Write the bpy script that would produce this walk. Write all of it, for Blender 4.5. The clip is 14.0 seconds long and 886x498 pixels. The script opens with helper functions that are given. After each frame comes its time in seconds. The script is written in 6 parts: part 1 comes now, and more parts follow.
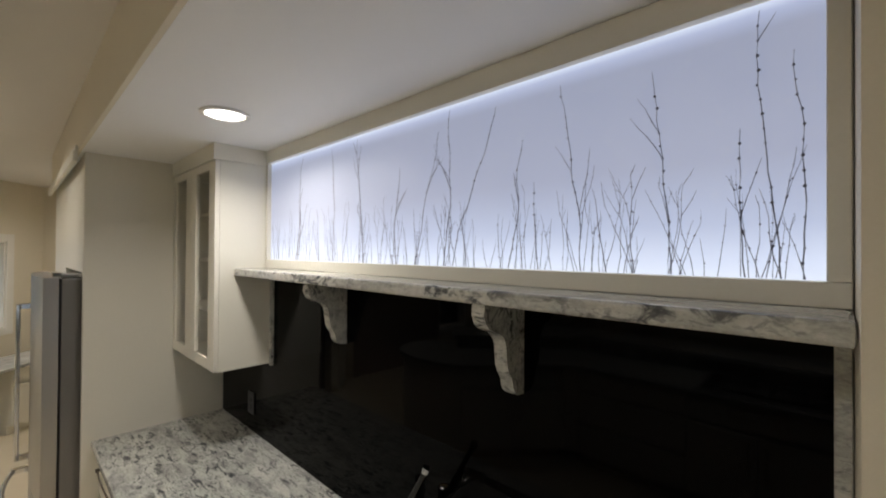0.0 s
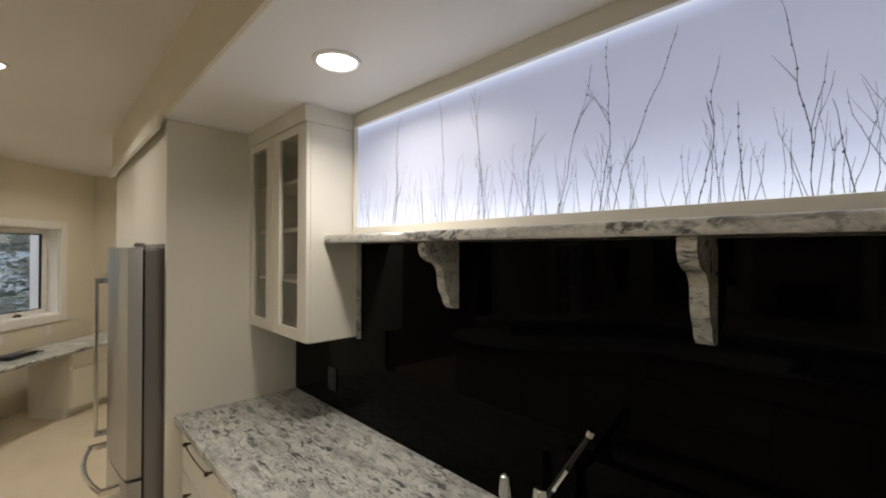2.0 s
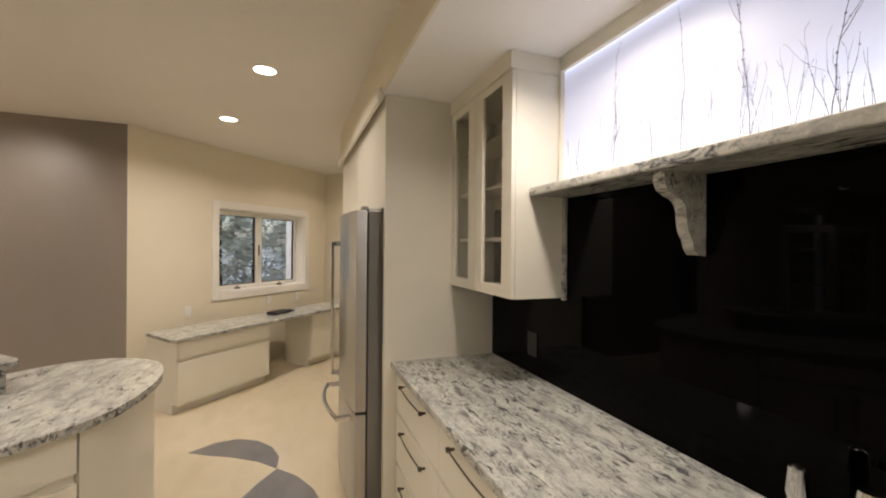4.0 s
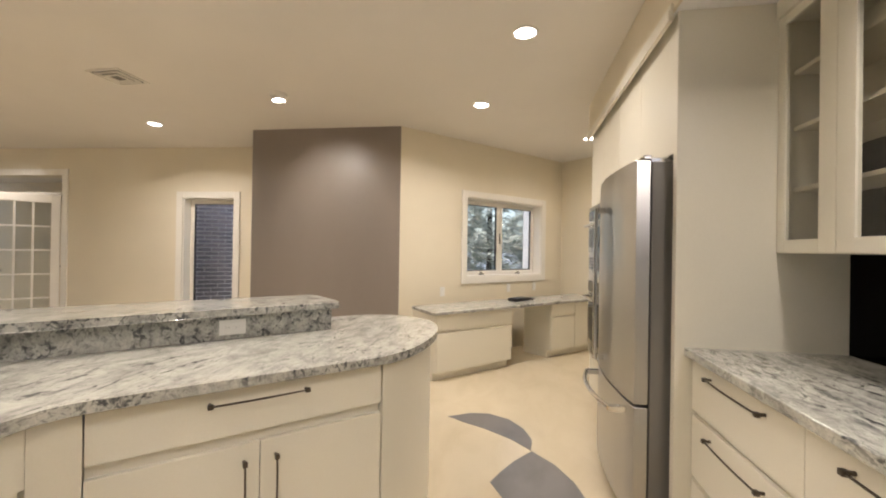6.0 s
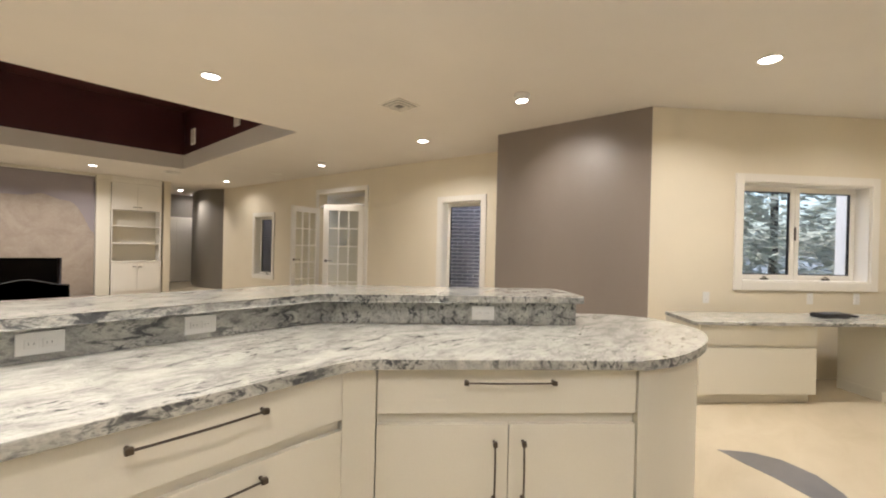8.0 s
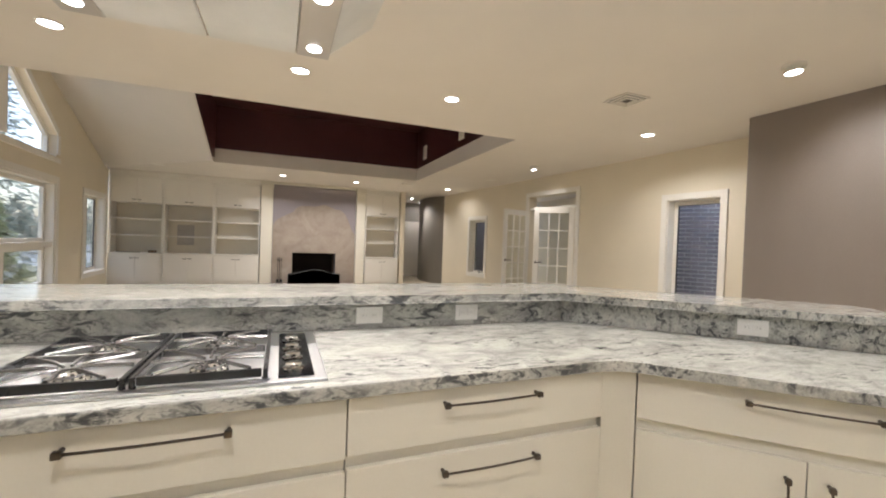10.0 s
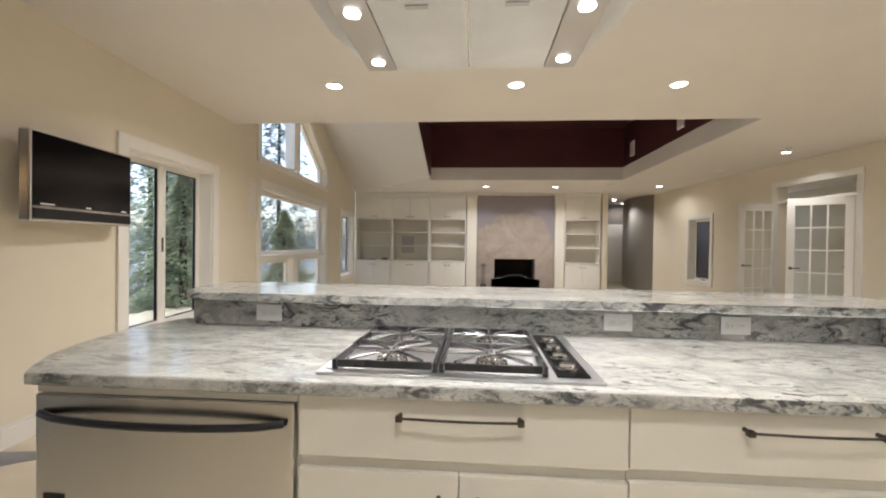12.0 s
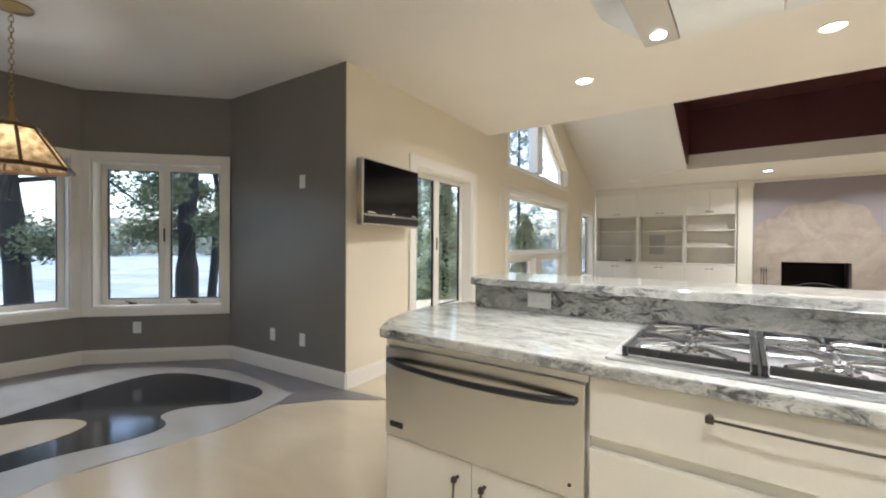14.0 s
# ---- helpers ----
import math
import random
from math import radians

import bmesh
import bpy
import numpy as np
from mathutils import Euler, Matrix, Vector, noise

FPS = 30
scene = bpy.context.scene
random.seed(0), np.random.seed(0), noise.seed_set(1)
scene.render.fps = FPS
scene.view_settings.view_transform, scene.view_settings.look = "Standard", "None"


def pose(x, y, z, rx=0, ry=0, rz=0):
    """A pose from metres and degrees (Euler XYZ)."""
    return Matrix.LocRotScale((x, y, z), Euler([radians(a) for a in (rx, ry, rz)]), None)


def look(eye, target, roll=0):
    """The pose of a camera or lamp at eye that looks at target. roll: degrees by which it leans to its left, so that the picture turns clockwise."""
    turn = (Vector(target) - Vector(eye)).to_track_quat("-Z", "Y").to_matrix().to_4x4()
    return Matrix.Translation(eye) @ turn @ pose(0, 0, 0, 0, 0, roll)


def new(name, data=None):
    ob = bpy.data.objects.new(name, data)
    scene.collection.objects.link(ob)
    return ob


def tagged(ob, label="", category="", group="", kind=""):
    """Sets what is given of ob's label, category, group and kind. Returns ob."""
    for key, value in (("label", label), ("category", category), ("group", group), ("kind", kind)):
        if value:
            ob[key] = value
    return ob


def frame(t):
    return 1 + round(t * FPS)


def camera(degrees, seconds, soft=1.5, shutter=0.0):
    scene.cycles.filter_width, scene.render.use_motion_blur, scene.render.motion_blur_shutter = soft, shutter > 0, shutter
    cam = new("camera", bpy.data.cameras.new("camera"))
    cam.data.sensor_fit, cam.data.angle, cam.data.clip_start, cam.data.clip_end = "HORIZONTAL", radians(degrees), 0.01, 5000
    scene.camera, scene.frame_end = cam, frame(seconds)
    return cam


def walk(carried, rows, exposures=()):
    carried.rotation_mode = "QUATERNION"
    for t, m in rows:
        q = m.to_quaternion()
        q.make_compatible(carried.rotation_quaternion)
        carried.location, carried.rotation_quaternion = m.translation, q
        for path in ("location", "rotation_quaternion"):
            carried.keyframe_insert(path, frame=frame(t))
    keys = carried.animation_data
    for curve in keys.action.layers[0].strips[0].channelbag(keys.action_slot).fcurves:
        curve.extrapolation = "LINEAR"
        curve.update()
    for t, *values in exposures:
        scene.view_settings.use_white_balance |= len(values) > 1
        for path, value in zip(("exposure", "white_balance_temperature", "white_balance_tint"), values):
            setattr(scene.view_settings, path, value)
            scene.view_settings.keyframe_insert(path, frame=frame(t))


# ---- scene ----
cam = camera(94.2, 14.0, soft=2.0)
PATH = [
    (0, (0.009, 0.056, 1.918), (-1.373, 1.502, 1.934), 0.4),
    (0.5, (-0.117, 0.018, 1.895), (-1.497, 1.466, 1.911), 0.4),
    (1, (-0.226, -0.03, 1.863), (-1.605, 1.419, 1.876), 0.4),
    (1.5, (-0.291, -0.094, 1.81), (-1.665, 1.359, 1.824), 0.3),
    (2, (-0.345, -0.136, 1.764), (-1.78, 1.257, 1.773), 0.2),
    (4.3, (-0.553, -0.196, 1.524), (-2.482, 0.333, 1.522), 0.5),
    (4.5, (-0.572, -0.205, 1.493), (-2.53, 0.205, 1.497), 0.5),
    (5, (-0.65, -0.254, 1.428), (-2.647, -0.142, 1.432), 0.8),
    (5.5, (-0.748, -0.351, 1.371), (-2.743, -0.489, 1.377), 0.8),
    (6, (-0.82, -0.413, 1.329), (-2.793, -0.745, 1.337), 0.9),
    (6.5, (-0.869, -0.442, 1.305), (-2.783, -1.021, 1.311), 1.1),
    (7, (-0.896, -0.457, 1.298), (-2.703, -1.315, 1.296), 1.2),
    (7.5, (-0.902, -0.467, 1.293), (-2.56, -1.584, 1.285), 1.3),
    (8, (-0.875, -0.487, 1.284), (-2.373, -1.812, 1.273), 1.3),
    (8.3, (-0.872, -0.509, 1.278), (-2.268, -1.942, 1.266), 1.4),
    (8.5, (-0.838, -0.507, 1.277), (-2.164, -2.004, 1.263), 1.4),
    (9, (-0.794, -0.528, 1.276), (-1.919, -2.182, 1.26), 1.2),
    (9.2, (-0.781, -0.541, 1.275), (-1.82, -2.25, 1.252), 1.4),
    (11.3, (-0.427, -0.539, 1.271), (-0.655, -2.526, 1.249), 1.3),
    (11.5, (-0.423, -0.546, 1.268), (-0.552, -2.542, 1.243), 0.9),
    (12, (-0.425, -0.552, 1.264), (-0.262, -2.545, 1.24), 0.8),
    (12.5, (-0.411, -0.547, 1.257), (0.036, -2.496, 1.231), 0.6),
    (13, (-0.374, -0.531, 1.245), (0.353, -2.394, 1.216), 0.5),
    (13.5, (-0.341, -0.513, 1.229), (0.627, -2.263, 1.202), 0.3),
    (14, (-0.293, -0.479, 1.209), (0.892, -2.09, 1.188), 0.3),
]
EXPOSURES = [(0, 0.62, 6200, 10), (2, 0.64, 6400, 11), (4.5, 1.20, 6800, 15), (6.5, 1.50, 6500, 14), (9, 1.55, 6200, 13), (11.5, 1.56, 5850, 13), (12.5, 1.58, 5850, 12), (14, 1.92, 5650, 10)]
walk(cam, [(t, look(eye, target, roll)) for t, eye, target, roll in PATH], EXPOSURES)

# ---------------------------------------------------------------- world and large lights
world = bpy.data.worlds.new("world")
scene.world = world
world.use_nodes = True
wn, wl = world.node_tree.nodes, world.node_tree.links
sky = wn.new("ShaderNodeTexSky")
sky.sky_type, sky.sun_disc = "NISHITA", False
sky.sun_elevation, sky.sun_rotation = radians(67), radians(135)
sky.air_density, sky.dust_density = 1.0, 3.0
haze = wn.new("ShaderNodeHueSaturation")
haze.inputs["Saturation"].default_value = 0.9
wl.new(sky.outputs[0], haze.inputs["Color"])
wl.new(haze.outputs[0], wn["Background"].inputs[0])
wn["Background"].inputs[1].default_value = 0.15
sun = new("sun", bpy.data.lights.new("sun", "SUN"))
sun.data.energy, sun.data.angle, sun.data.color = 1.5, radians(90), (1.0, 0.97, 0.94)
sun.matrix_world = look((15, -15, 50), (0, 0, 0))

WARM = (1.0, 0.925, 0.84)
LAMP_WATTS = 10


def downlight(x, y, z, watts=LAMP_WATTS, spread=150, size=0.13, colour=WARM):
    ob = new("downlight_lamp", bpy.data.lights.new("downlight_lamp", "AREA"))
    ob.data.shape, ob.data.size, ob.data.energy, ob.data.color = "DISK", size, watts, colour
    ob.data.spread = radians(spread)
    ob.location = (x, y, z)
    return ob


# ---------------------------------------------------------------- materials
def tree(name):
    m = bpy.data.materials.new(name)
    m.use_nodes = True
    return m, m.node_tree.nodes, m.node_tree.links, m.node_tree.nodes["Principled BSDF"]


def coords(n, l, scale=(1, 1, 1), turn=(0, 0, 0)):
    tc, mp = n.new("ShaderNodeTexCoord"), n.new("ShaderNodeMapping")
    mp.inputs["Scale"].default_value, mp.inputs["Rotation"].default_value = scale, turn
    l.new(tc.outputs["Object"], mp.inputs[0])
    return mp.outputs[0]


def noise_tex(n, l, vec, scale, detail=4, rough=0.55, distort=0.0):
    t = n.new("ShaderNodeTexNoise")
    t.inputs["Scale"].default_value, t.inputs["Detail"].default_value = scale, detail
    t.inputs["Roughness"].default_value, t.inputs["Distortion"].default_value = rough, distort
    l.new(vec, t.inputs["Vector"])
    return t.outputs["Fac"]


def ramp(n, l, fac, stops):
    r = n.new("ShaderNodeValToRGB")
    e = r.color_ramp.elements
    while len(e) < len(stops):
        e.new(0.5)
    for el, (p, c) in zip(e, stops):
        el.position, el.color = p, (*c, 1) if len(c) == 3 else c
    l.new(fac, r.inputs[0])
    return r.outputs[0]


def mixc(n, l, fac, a, b, mode="MIX"):
    m = n.new("ShaderNodeMix")
    m.data_type, m.blend_type = "RGBA", mode
    for sock, v in ((m.inputs[0], fac), (m.inputs[6], a), (m.inputs[7], b)):
        if isinstance(v, (int, float)):
            sock.default_value = v
        elif isinstance(v, tuple):
            sock.default_value = (*v, 1)
        else:
            l.new(v, sock)
    return m.outputs[2]


def bump(n, l, bsdf, height, strength, dist=0.002):
    b = n.new("ShaderNodeBump")
    b.inputs["Strength"].default_value, b.inputs["Distance"].default_value = strength, dist
    l.new(height, b.inputs["Height"])
    l.new(b.outputs[0], bsdf.inputs["Normal"])


def plain(name, colour, rough=0.5, metal=0.0, vary=0.06, big=1.3, fine=180, relief=0.15, scale=(1, 1, 1), coat=0.0):
    """Painted or solid surface: soft stains, a fine grain and an uneven gloss."""
    m, n, l, b = tree(name)
    v = coords(n, l, scale)
    a, f = noise_tex(n, l, v, big, 5), noise_tex(n, l, v, fine, 3)
    dark = tuple(c * (1 - vary) for c in colour)
    light = tuple(min(1, c * (1 + vary * 0.6)) for c in colour)
    col = ramp(n, l, a, [(0.3, dark), (0.7, light)])
    col = mixc(n, l, 0.05, col, ramp(n, l, f, [(0.35, (0.2, 0.2, 0.2)), (0.65, (0.9, 0.9, 0.9))]), "SOFT_LIGHT")
    l.new(col, b.inputs["Base Color"])
    r = n.new("ShaderNodeMapRange")
    r.inputs[3].default_value, r.inputs[4].default_value = max(0.02, rough - 0.06), rough + 0.06
    l.new(a, r.inputs[0])
    l.new(r.outputs[0], b.inputs["Roughness"])
    b.inputs["Metallic"].default_value = metal
    b.inputs["Coat Weight"].default_value = coat
    if relief:
        bump(n, l, b, f, relief)
    return m


def granite(name, dark=0.0):
    """Polished granite: grey clouds, smoky drifts and wispy dark streaks that run one way; dark sets how many."""
    m, n, l, b = tree(name)
    v = coords(n, l, (0.9, 3.0, 1.9), (0, 0, 0.55))
    w = coords(n, l, (1.0, 1.5, 1.2), (0, 0, 0.55))
    base = ramp(n, l, noise_tex(n, l, w, 7.0, 9, 0.68, 0.8), [(0.30, (0.305, 0.303, 0.275)), (0.46, (0.48, 0.477, 0.43)), (0.66, (0.625, 0.615, 0.555))])
    smoke = ramp(n, l, noise_tex(n, l, v, 4.5, 8, 0.68, 1.0), [(0.52 - dark, (0, 0, 0)), (0.68 - dark, (0.55, 0.55, 0.55))])
    col = mixc(n, l, smoke, base, (0.20, 0.202, 0.195))
    where = ramp(n, l, noise_tex(n, l, w, 3.4, 5), [(0.42 - dark, (0.06, 0.06, 0.06)), (0.60 - dark, (1, 1, 1))])
    streak = ramp(n, l, noise_tex(n, l, v, 15.0, 8, 0.64, 0.9), [(0.57 - dark, (0, 0, 0)), (0.65 - dark, (0.9, 0.9, 0.9))])
    col = mixc(n, l, mixc(n, l, 1.0, streak, where, "MULTIPLY"), col, (0.05, 0.055, 0.06))
    fleck = ramp(n, l, noise_tex(n, l, v, 40.0, 5, 0.6, 0.8), [(0.60 - dark, (0, 0, 0)), (0.66 - dark, (0.6, 0.6, 0.6))])
    col = mixc(n, l, mixc(n, l, 1.0, fleck, where, "MULTIPLY"), col, (0.12, 0.125, 0.13))
    grain = noise_tex(n, l, w, 120, 4, 0.6)
    col = mixc(n, l, 0.30, col, ramp(n, l, grain, [(0.35, (0.22, 0.22, 0.22)), (0.65, (0.80, 0.80, 0.80))]), "SOFT_LIGHT")
    l.new(col, b.inputs["Base Color"])
    b.inputs["Roughness"].default_value = 0.09
    bump(n, l, b, grain, 0.015, 0.001)
    return m


def steel(name, colour=(0.62, 0.615, 0.60), rough=0.30, grain=(0.4, 0.4, 300), brushed=0.75):
    """Brushed metal: level grain, so that reflections stretch up and down."""
    m, n, l, b = tree(name)
    g = noise_tex(n, l, coords(n, l, grain), 4.0, 4, 0.6)
    l.new(ramp(n, l, g, [(0.3, tuple(c * 0.997 for c in colour)), (0.7, colour)]), b.inputs["Base Color"])
    r = n.new("ShaderNodeMapRange")
    r.inputs[3].default_value, r.inputs[4].default_value = rough, rough + 0.004
    l.new(g, r.inputs[0])
    l.new(r.outputs[0], b.inputs["Roughness"])
    b.inputs["Metallic"].default_value = 1.0
    if brushed:
        tg = n.new("ShaderNodeTangent")
        tg.direction_type, tg.axis = "RADIAL", "Z"
        l.new(tg.outputs[0], b.inputs["Tangent"])
        b.inputs["Anisotropic"].default_value, b.inputs["Anisotropic Rotation"].default_value = brushed, 0.25
    return m


def clear_glass(name, tint=(0.95, 0.97, 0.97)):
    m, n, l, b = tree(name)
    n.remove(b)
    t, g, f, mx = n.new("ShaderNodeBsdfTransparent"), n.new("ShaderNodeBsdfGlossy"), n.new("ShaderNodeLayerWeight"), n.new("ShaderNodeMixShader")
    t.inputs[0].default_value = (*tint, 1)
    g.inputs["Roughness"].default_value = 0.01
    f.inputs[0].default_value = 0.5
    pw, ml = n.new("ShaderNodeMath"), n.new("ShaderNodeMath")
    pw.operation, ml.operation = "POWER", "MULTIPLY_ADD"
    pw.inputs[1].default_value, ml.inputs[1].default_value, ml.inputs[2].default_value = 5.0, 0.9, 0.03
    l.new(f.outputs["Facing"], pw.inputs[0])
    l.new(pw.outputs[0], ml.inputs[0])
    l.new(ml.outputs[0], mx.inputs[0])
    l.new(t.outputs[0], mx.inputs[1])
    l.new(g.outputs[0], mx.inputs[2])
    l.new(mx.outputs[0], n["Material Output"].inputs[0])
    return m


def glow(name, colour, strength):
    m, n, l, b = tree(name)
    b.inputs["Base Color"].default_value = (0.8, 0.8, 0.8, 1)
    b.inputs["Emission Color"].default_value = (*colour, 1)
    b.inputs["Emission Strength"].default_value = strength
    return m


def marbled(name, colour, second, rough=0.22, scale=2.2):
    """Poured, marbled sheet floor."""
    m, n, l, b = tree(name)
    v = coords(n, l, (1, 2.2, 1), (0, 0, 0.5))
    a = noise_tex(n, l, v, scale, 5, 0.5, 0.5)
    f = noise_tex(n, l, v, 26, 5, 0.6, 0.6)
    col = ramp(n, l, a, [(0.32, second), (0.62, colour)])
    col = mixc(n, l, 0.03, col, ramp(n, l, f, [(0.3, (0.3, 0.3, 0.3)), (0.7, (0.8, 0.8, 0.8))]), "SOFT_LIGHT")
    l.new(col, b.inputs["Base Color"])
    r = n.new("ShaderNodeMapRange")
    r.inputs[3].default_value, r.inputs[4].default_value = rough - 0.02, rough + 0.03
    l.new(a, r.inputs[0])
    l.new(r.outputs[0], b.inputs["Roughness"])
    bump(n, l, b, a, 0.02, 0.001)
    return m


def foliage(name, a, c):
    m, n, l, b = tree(name)
    g = n.new("ShaderNodeNewGeometry")
    col = ramp(n, l, g.outputs["Random Per Island"], [(0.0, a), (1.0, c)])
    l.new(col, b.inputs["Base Color"])
    b.inputs["Roughness"].default_value = 0.6
    tr, mx = n.new("ShaderNodeBsdfTranslucent"), n.new("ShaderNodeMixShader")
    l.new(col, tr.inputs[0])
    mx.inputs[0].default_value = 0.55
    l.new(b.outputs[0], mx.inputs[1])
    l.new(tr.outputs[0], mx.inputs[2])
    l.new(mx.outputs[0], n["Material Output"].inputs[0])
    return m


def brickmat(name):
    m, n, l, b = tree(name)
    oi = n.new("ShaderNodeObjectInfo")
    v = coords(n, l)
    col = ramp(n, l, oi.outputs["Random"], [(0.0, (0.13, 0.13, 0.165)), (0.5, (0.19, 0.18, 0.22)), (1.0, (0.27, 0.24, 0.28))])
    col = mixc(n, l, 0.4, col, ramp(n, l, noise_tex(n, l, v, 30, 5), [(0.3, (0.11, 0.11, 0.14)), (0.7, (0.29, 0.27, 0.31))]))
    l.new(col, b.inputs["Base Color"])
    b.inputs["Roughness"].default_value = 0.85
    bump(n, l, b, noise_tex(n, l, v, 60, 5), 0.4, 0.004)
    return m


def stone(name):
    """Honed slab with drifting pale and rusty clouds."""
    m, n, l, b = tree(name)
    v = coords(n, l)
    col = ramp(n, l, noise_tex(n, l, v, 1.6, 7, 0.62, 1.8), [(0.30, (0.28, 0.23, 0.19)), (0.5, (0.345, 0.29, 0.24)), (0.68, (0.40, 0.345, 0.295))])
    vein = ramp(n, l, noise_tex(n, l, v, 2.0, 6, 0.6, 3.0), [(0.47, (0, 0, 0)), (0.50, (1, 1, 1)), (0.53, (0, 0, 0))])
    l.new(mixc(n, l, mixc(n, l, 0.22, (0.0, 0.0, 0.0), vein), col, (0.50, 0.45, 0.40)), b.inputs["Base Color"])
    b.inputs["Roughness"].default_value = 0.3
    bump(n, l, b, noise_tex(n, l, v, 18, 5), 0.2, 0.003)
    return m


WALL = plain("cream wall paint", (0.75, 0.68, 0.535), 0.55, vary=0.04, fine=260, relief=0.08)
CEIL = plain("ceiling paint", (0.74, 0.70, 0.64), 0.7, vary=0.03, fine=240, relief=0.08)
GREY = plain("taupe wall paint", (0.262, 0.222, 0.192), 0.42, vary=0.09, fine=220, relief=0.10, scale=(1, 1, 0.35))
DARKGREY = plain("charcoal wall paint", (0.195, 0.178, 0.155), 0.34, vary=0.10, fine=220, relief=0.10, scale=(1, 1, 0.3))
LILAC = plain("grey lilac wall paint", (0.30, 0.27, 0.29), 0.5)
GRILLE = plain("pale grey grille enamel", (0.46, 0.44, 0.43), 0.45)
# whiter than CEIL: the panel's light on the soffit is put into the colour
BOARD = plain("soffit white raised for panel light", (0.86, 0.85, 0.83), 0.6, vary=0.02, fine=240, relief=0.06)
PLUM = plain("plum wall paint", (0.075, 0.022, 0.024), 0.38, vary=0.15)
TRIM = plain("white gloss trim paint", (0.80, 0.77, 0.70), 0.32, vary=0.03, relief=0.04)
CAB = plain("cream cabinet lacquer", (0.74, 0.705, 0.60), 0.30, vary=0.03, fine=120, relief=0.03)
CABIN = plain("cabinet inside", (0.74, 0.69, 0.58), 0.5, vary=0.04)
GRANITE = granite("grey veined granite", 0.012)
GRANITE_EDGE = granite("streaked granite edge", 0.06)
GRANITE2 = granite("dark flecked granite", 0.046)
BLACKGLASS = plain("black glass", (0.0003, 0.0003, 0.0003), 0.0, vary=0.0, relief=0)
BLACKGLASS.node_tree.nodes["Principled BSDF"].inputs["Specular IOR Level"].default_value = 0.075
STEEL = steel("brushed steel", (0.50, 0.49, 0.475))
STEELH = steel("brushed steel, fine grain", (0.66, 0.66, 0.65), 0.16, brushed=0.85)
CHROME = steel("polished steel", (0.75, 0.745, 0.73), 0.10, (3, 3, 3), 0.0)
FRIDGESIDE = plain("grey appliance side", (0.20, 0.19, 0.175), 0.4, metal=0.3)
BRONZE = plain("dark bronze", (0.11, 0.09, 0.07), 0.32, metal=0.85, vary=0.2)
BLACK = plain("black plastic", (0.012, 0.012, 0.013), 0.35)
SCREEN = plain("dark screen", (0.006, 0.006, 0.007), 0.12, vary=0.1, relief=0)
GRATE = plain("satin cast iron", (0.03, 0.03, 0.03), 0.28, metal=0.3, fine=200, relief=0.12)
SATIN = plain("satin steel", (0.66, 0.655, 0.64), 0.34, metal=1.0, vary=0.04, relief=0.02)
PRONG = plain("bright grate steel", (0.30, 0.297, 0.29), 0.24, metal=0.9, vary=0.25, big=9, fine=200, relief=0.1)
IRON = plain("cast iron", (0.03, 0.03, 0.032), 0.45, metal=0.3, fine=300, relief=0.3)
SOOT = plain("sooty firebrick", (0.024, 0.019, 0.016), 0.9, vary=0.4)
OUTLET = plain("white plastic", (0.80, 0.79, 0.75), 0.35, vary=0.02, relief=0)
GLASS = clear_glass("window glass")
CABGLASS = clear_glass("cabinet glass", (0.94, 0.94, 0.92))
FLOORC = marbled("cream marbled floor", (0.65, 0.565, 0.415), (0.60, 0.515, 0.37), 0.17)
FLOORG = marbled("grey marbled floor", (0.21, 0.20, 0.20), (0.16, 0.155, 0.155), 0.28)
FLOORL = marbled("pale grey marbled floor", (0.52, 0.51, 0.47), (0.475, 0.465, 0.43), 0.22)
FLOORD = marbled("charcoal marbled floor", (0.045, 0.045, 0.05), (0.03, 0.03, 0.033), 0.10)
STONE = stone("mottled tan stone")
BRICK = brickmat("grey purple brick")
MORTAR = plain("pale mortar", (0.78, 0.78, 0.80), 0.9, fine=90, relief=0.5)
LENS = glow("lit lamp lens", (1.0, 0.95, 0.87), 5)
HOODGLASS = plain("white hood glass", (0.70, 0.69, 0.65), 0.35, vary=0.10, big=4)
BRASS = plain("aged brass", (0.45, 0.32, 0.14), 0.3, metal=0.9, vary=0.2)
BARK = plain("bark", (0.032, 0.029, 0.027), 0.9, vary=0.3, big=6, fine=40, relief=0.8)
LEAF = foliage("broad leaves", (0.07, 0.09, 0.055), (0.20, 0.22, 0.11))
CONIFER = foliage("conifer sprays", (0.20, 0.24, 0.20), (0.48, 0.52, 0.45))
YELLOWLEAF = foliage("pale leaves", (0.22, 0.28, 0.16), (0.55, 0.58, 0.38))

# ---------------------------------------------------------------- mesh helpers


def box(bm, x0, x1, y0, y1, z0, z1, bevel=0.0, m=None):
    v = [bm.verts.new((x, y, z)) for x in (x0, x1) for y in (y0, y1) for z in (z0, z1)]
    fs = [bm.faces.new([v[i] for i in q]) for q in ((0, 1, 3, 2), (4, 6, 7, 5), (0, 4, 5, 1), (2, 3, 7, 6), (0, 2, 6, 4), (1, 5, 7, 3))]
    made = v
    if bevel:
        es = list({e for f in fs for e in f.edges})
        r = bmesh.ops.bevel(bm, geom=es, offset=bevel, segments=2, affect="EDGES", profile=0.6)
        made = list({w for f in r["faces"] for w in f.verts} | {w for w in v if w.is_valid})
        made = list({w for w0 in made for f in w0.link_faces for w in f.verts})
    if m is not None:
        bmesh.ops.transform(bm, matrix=m, verts=made)
    return bm


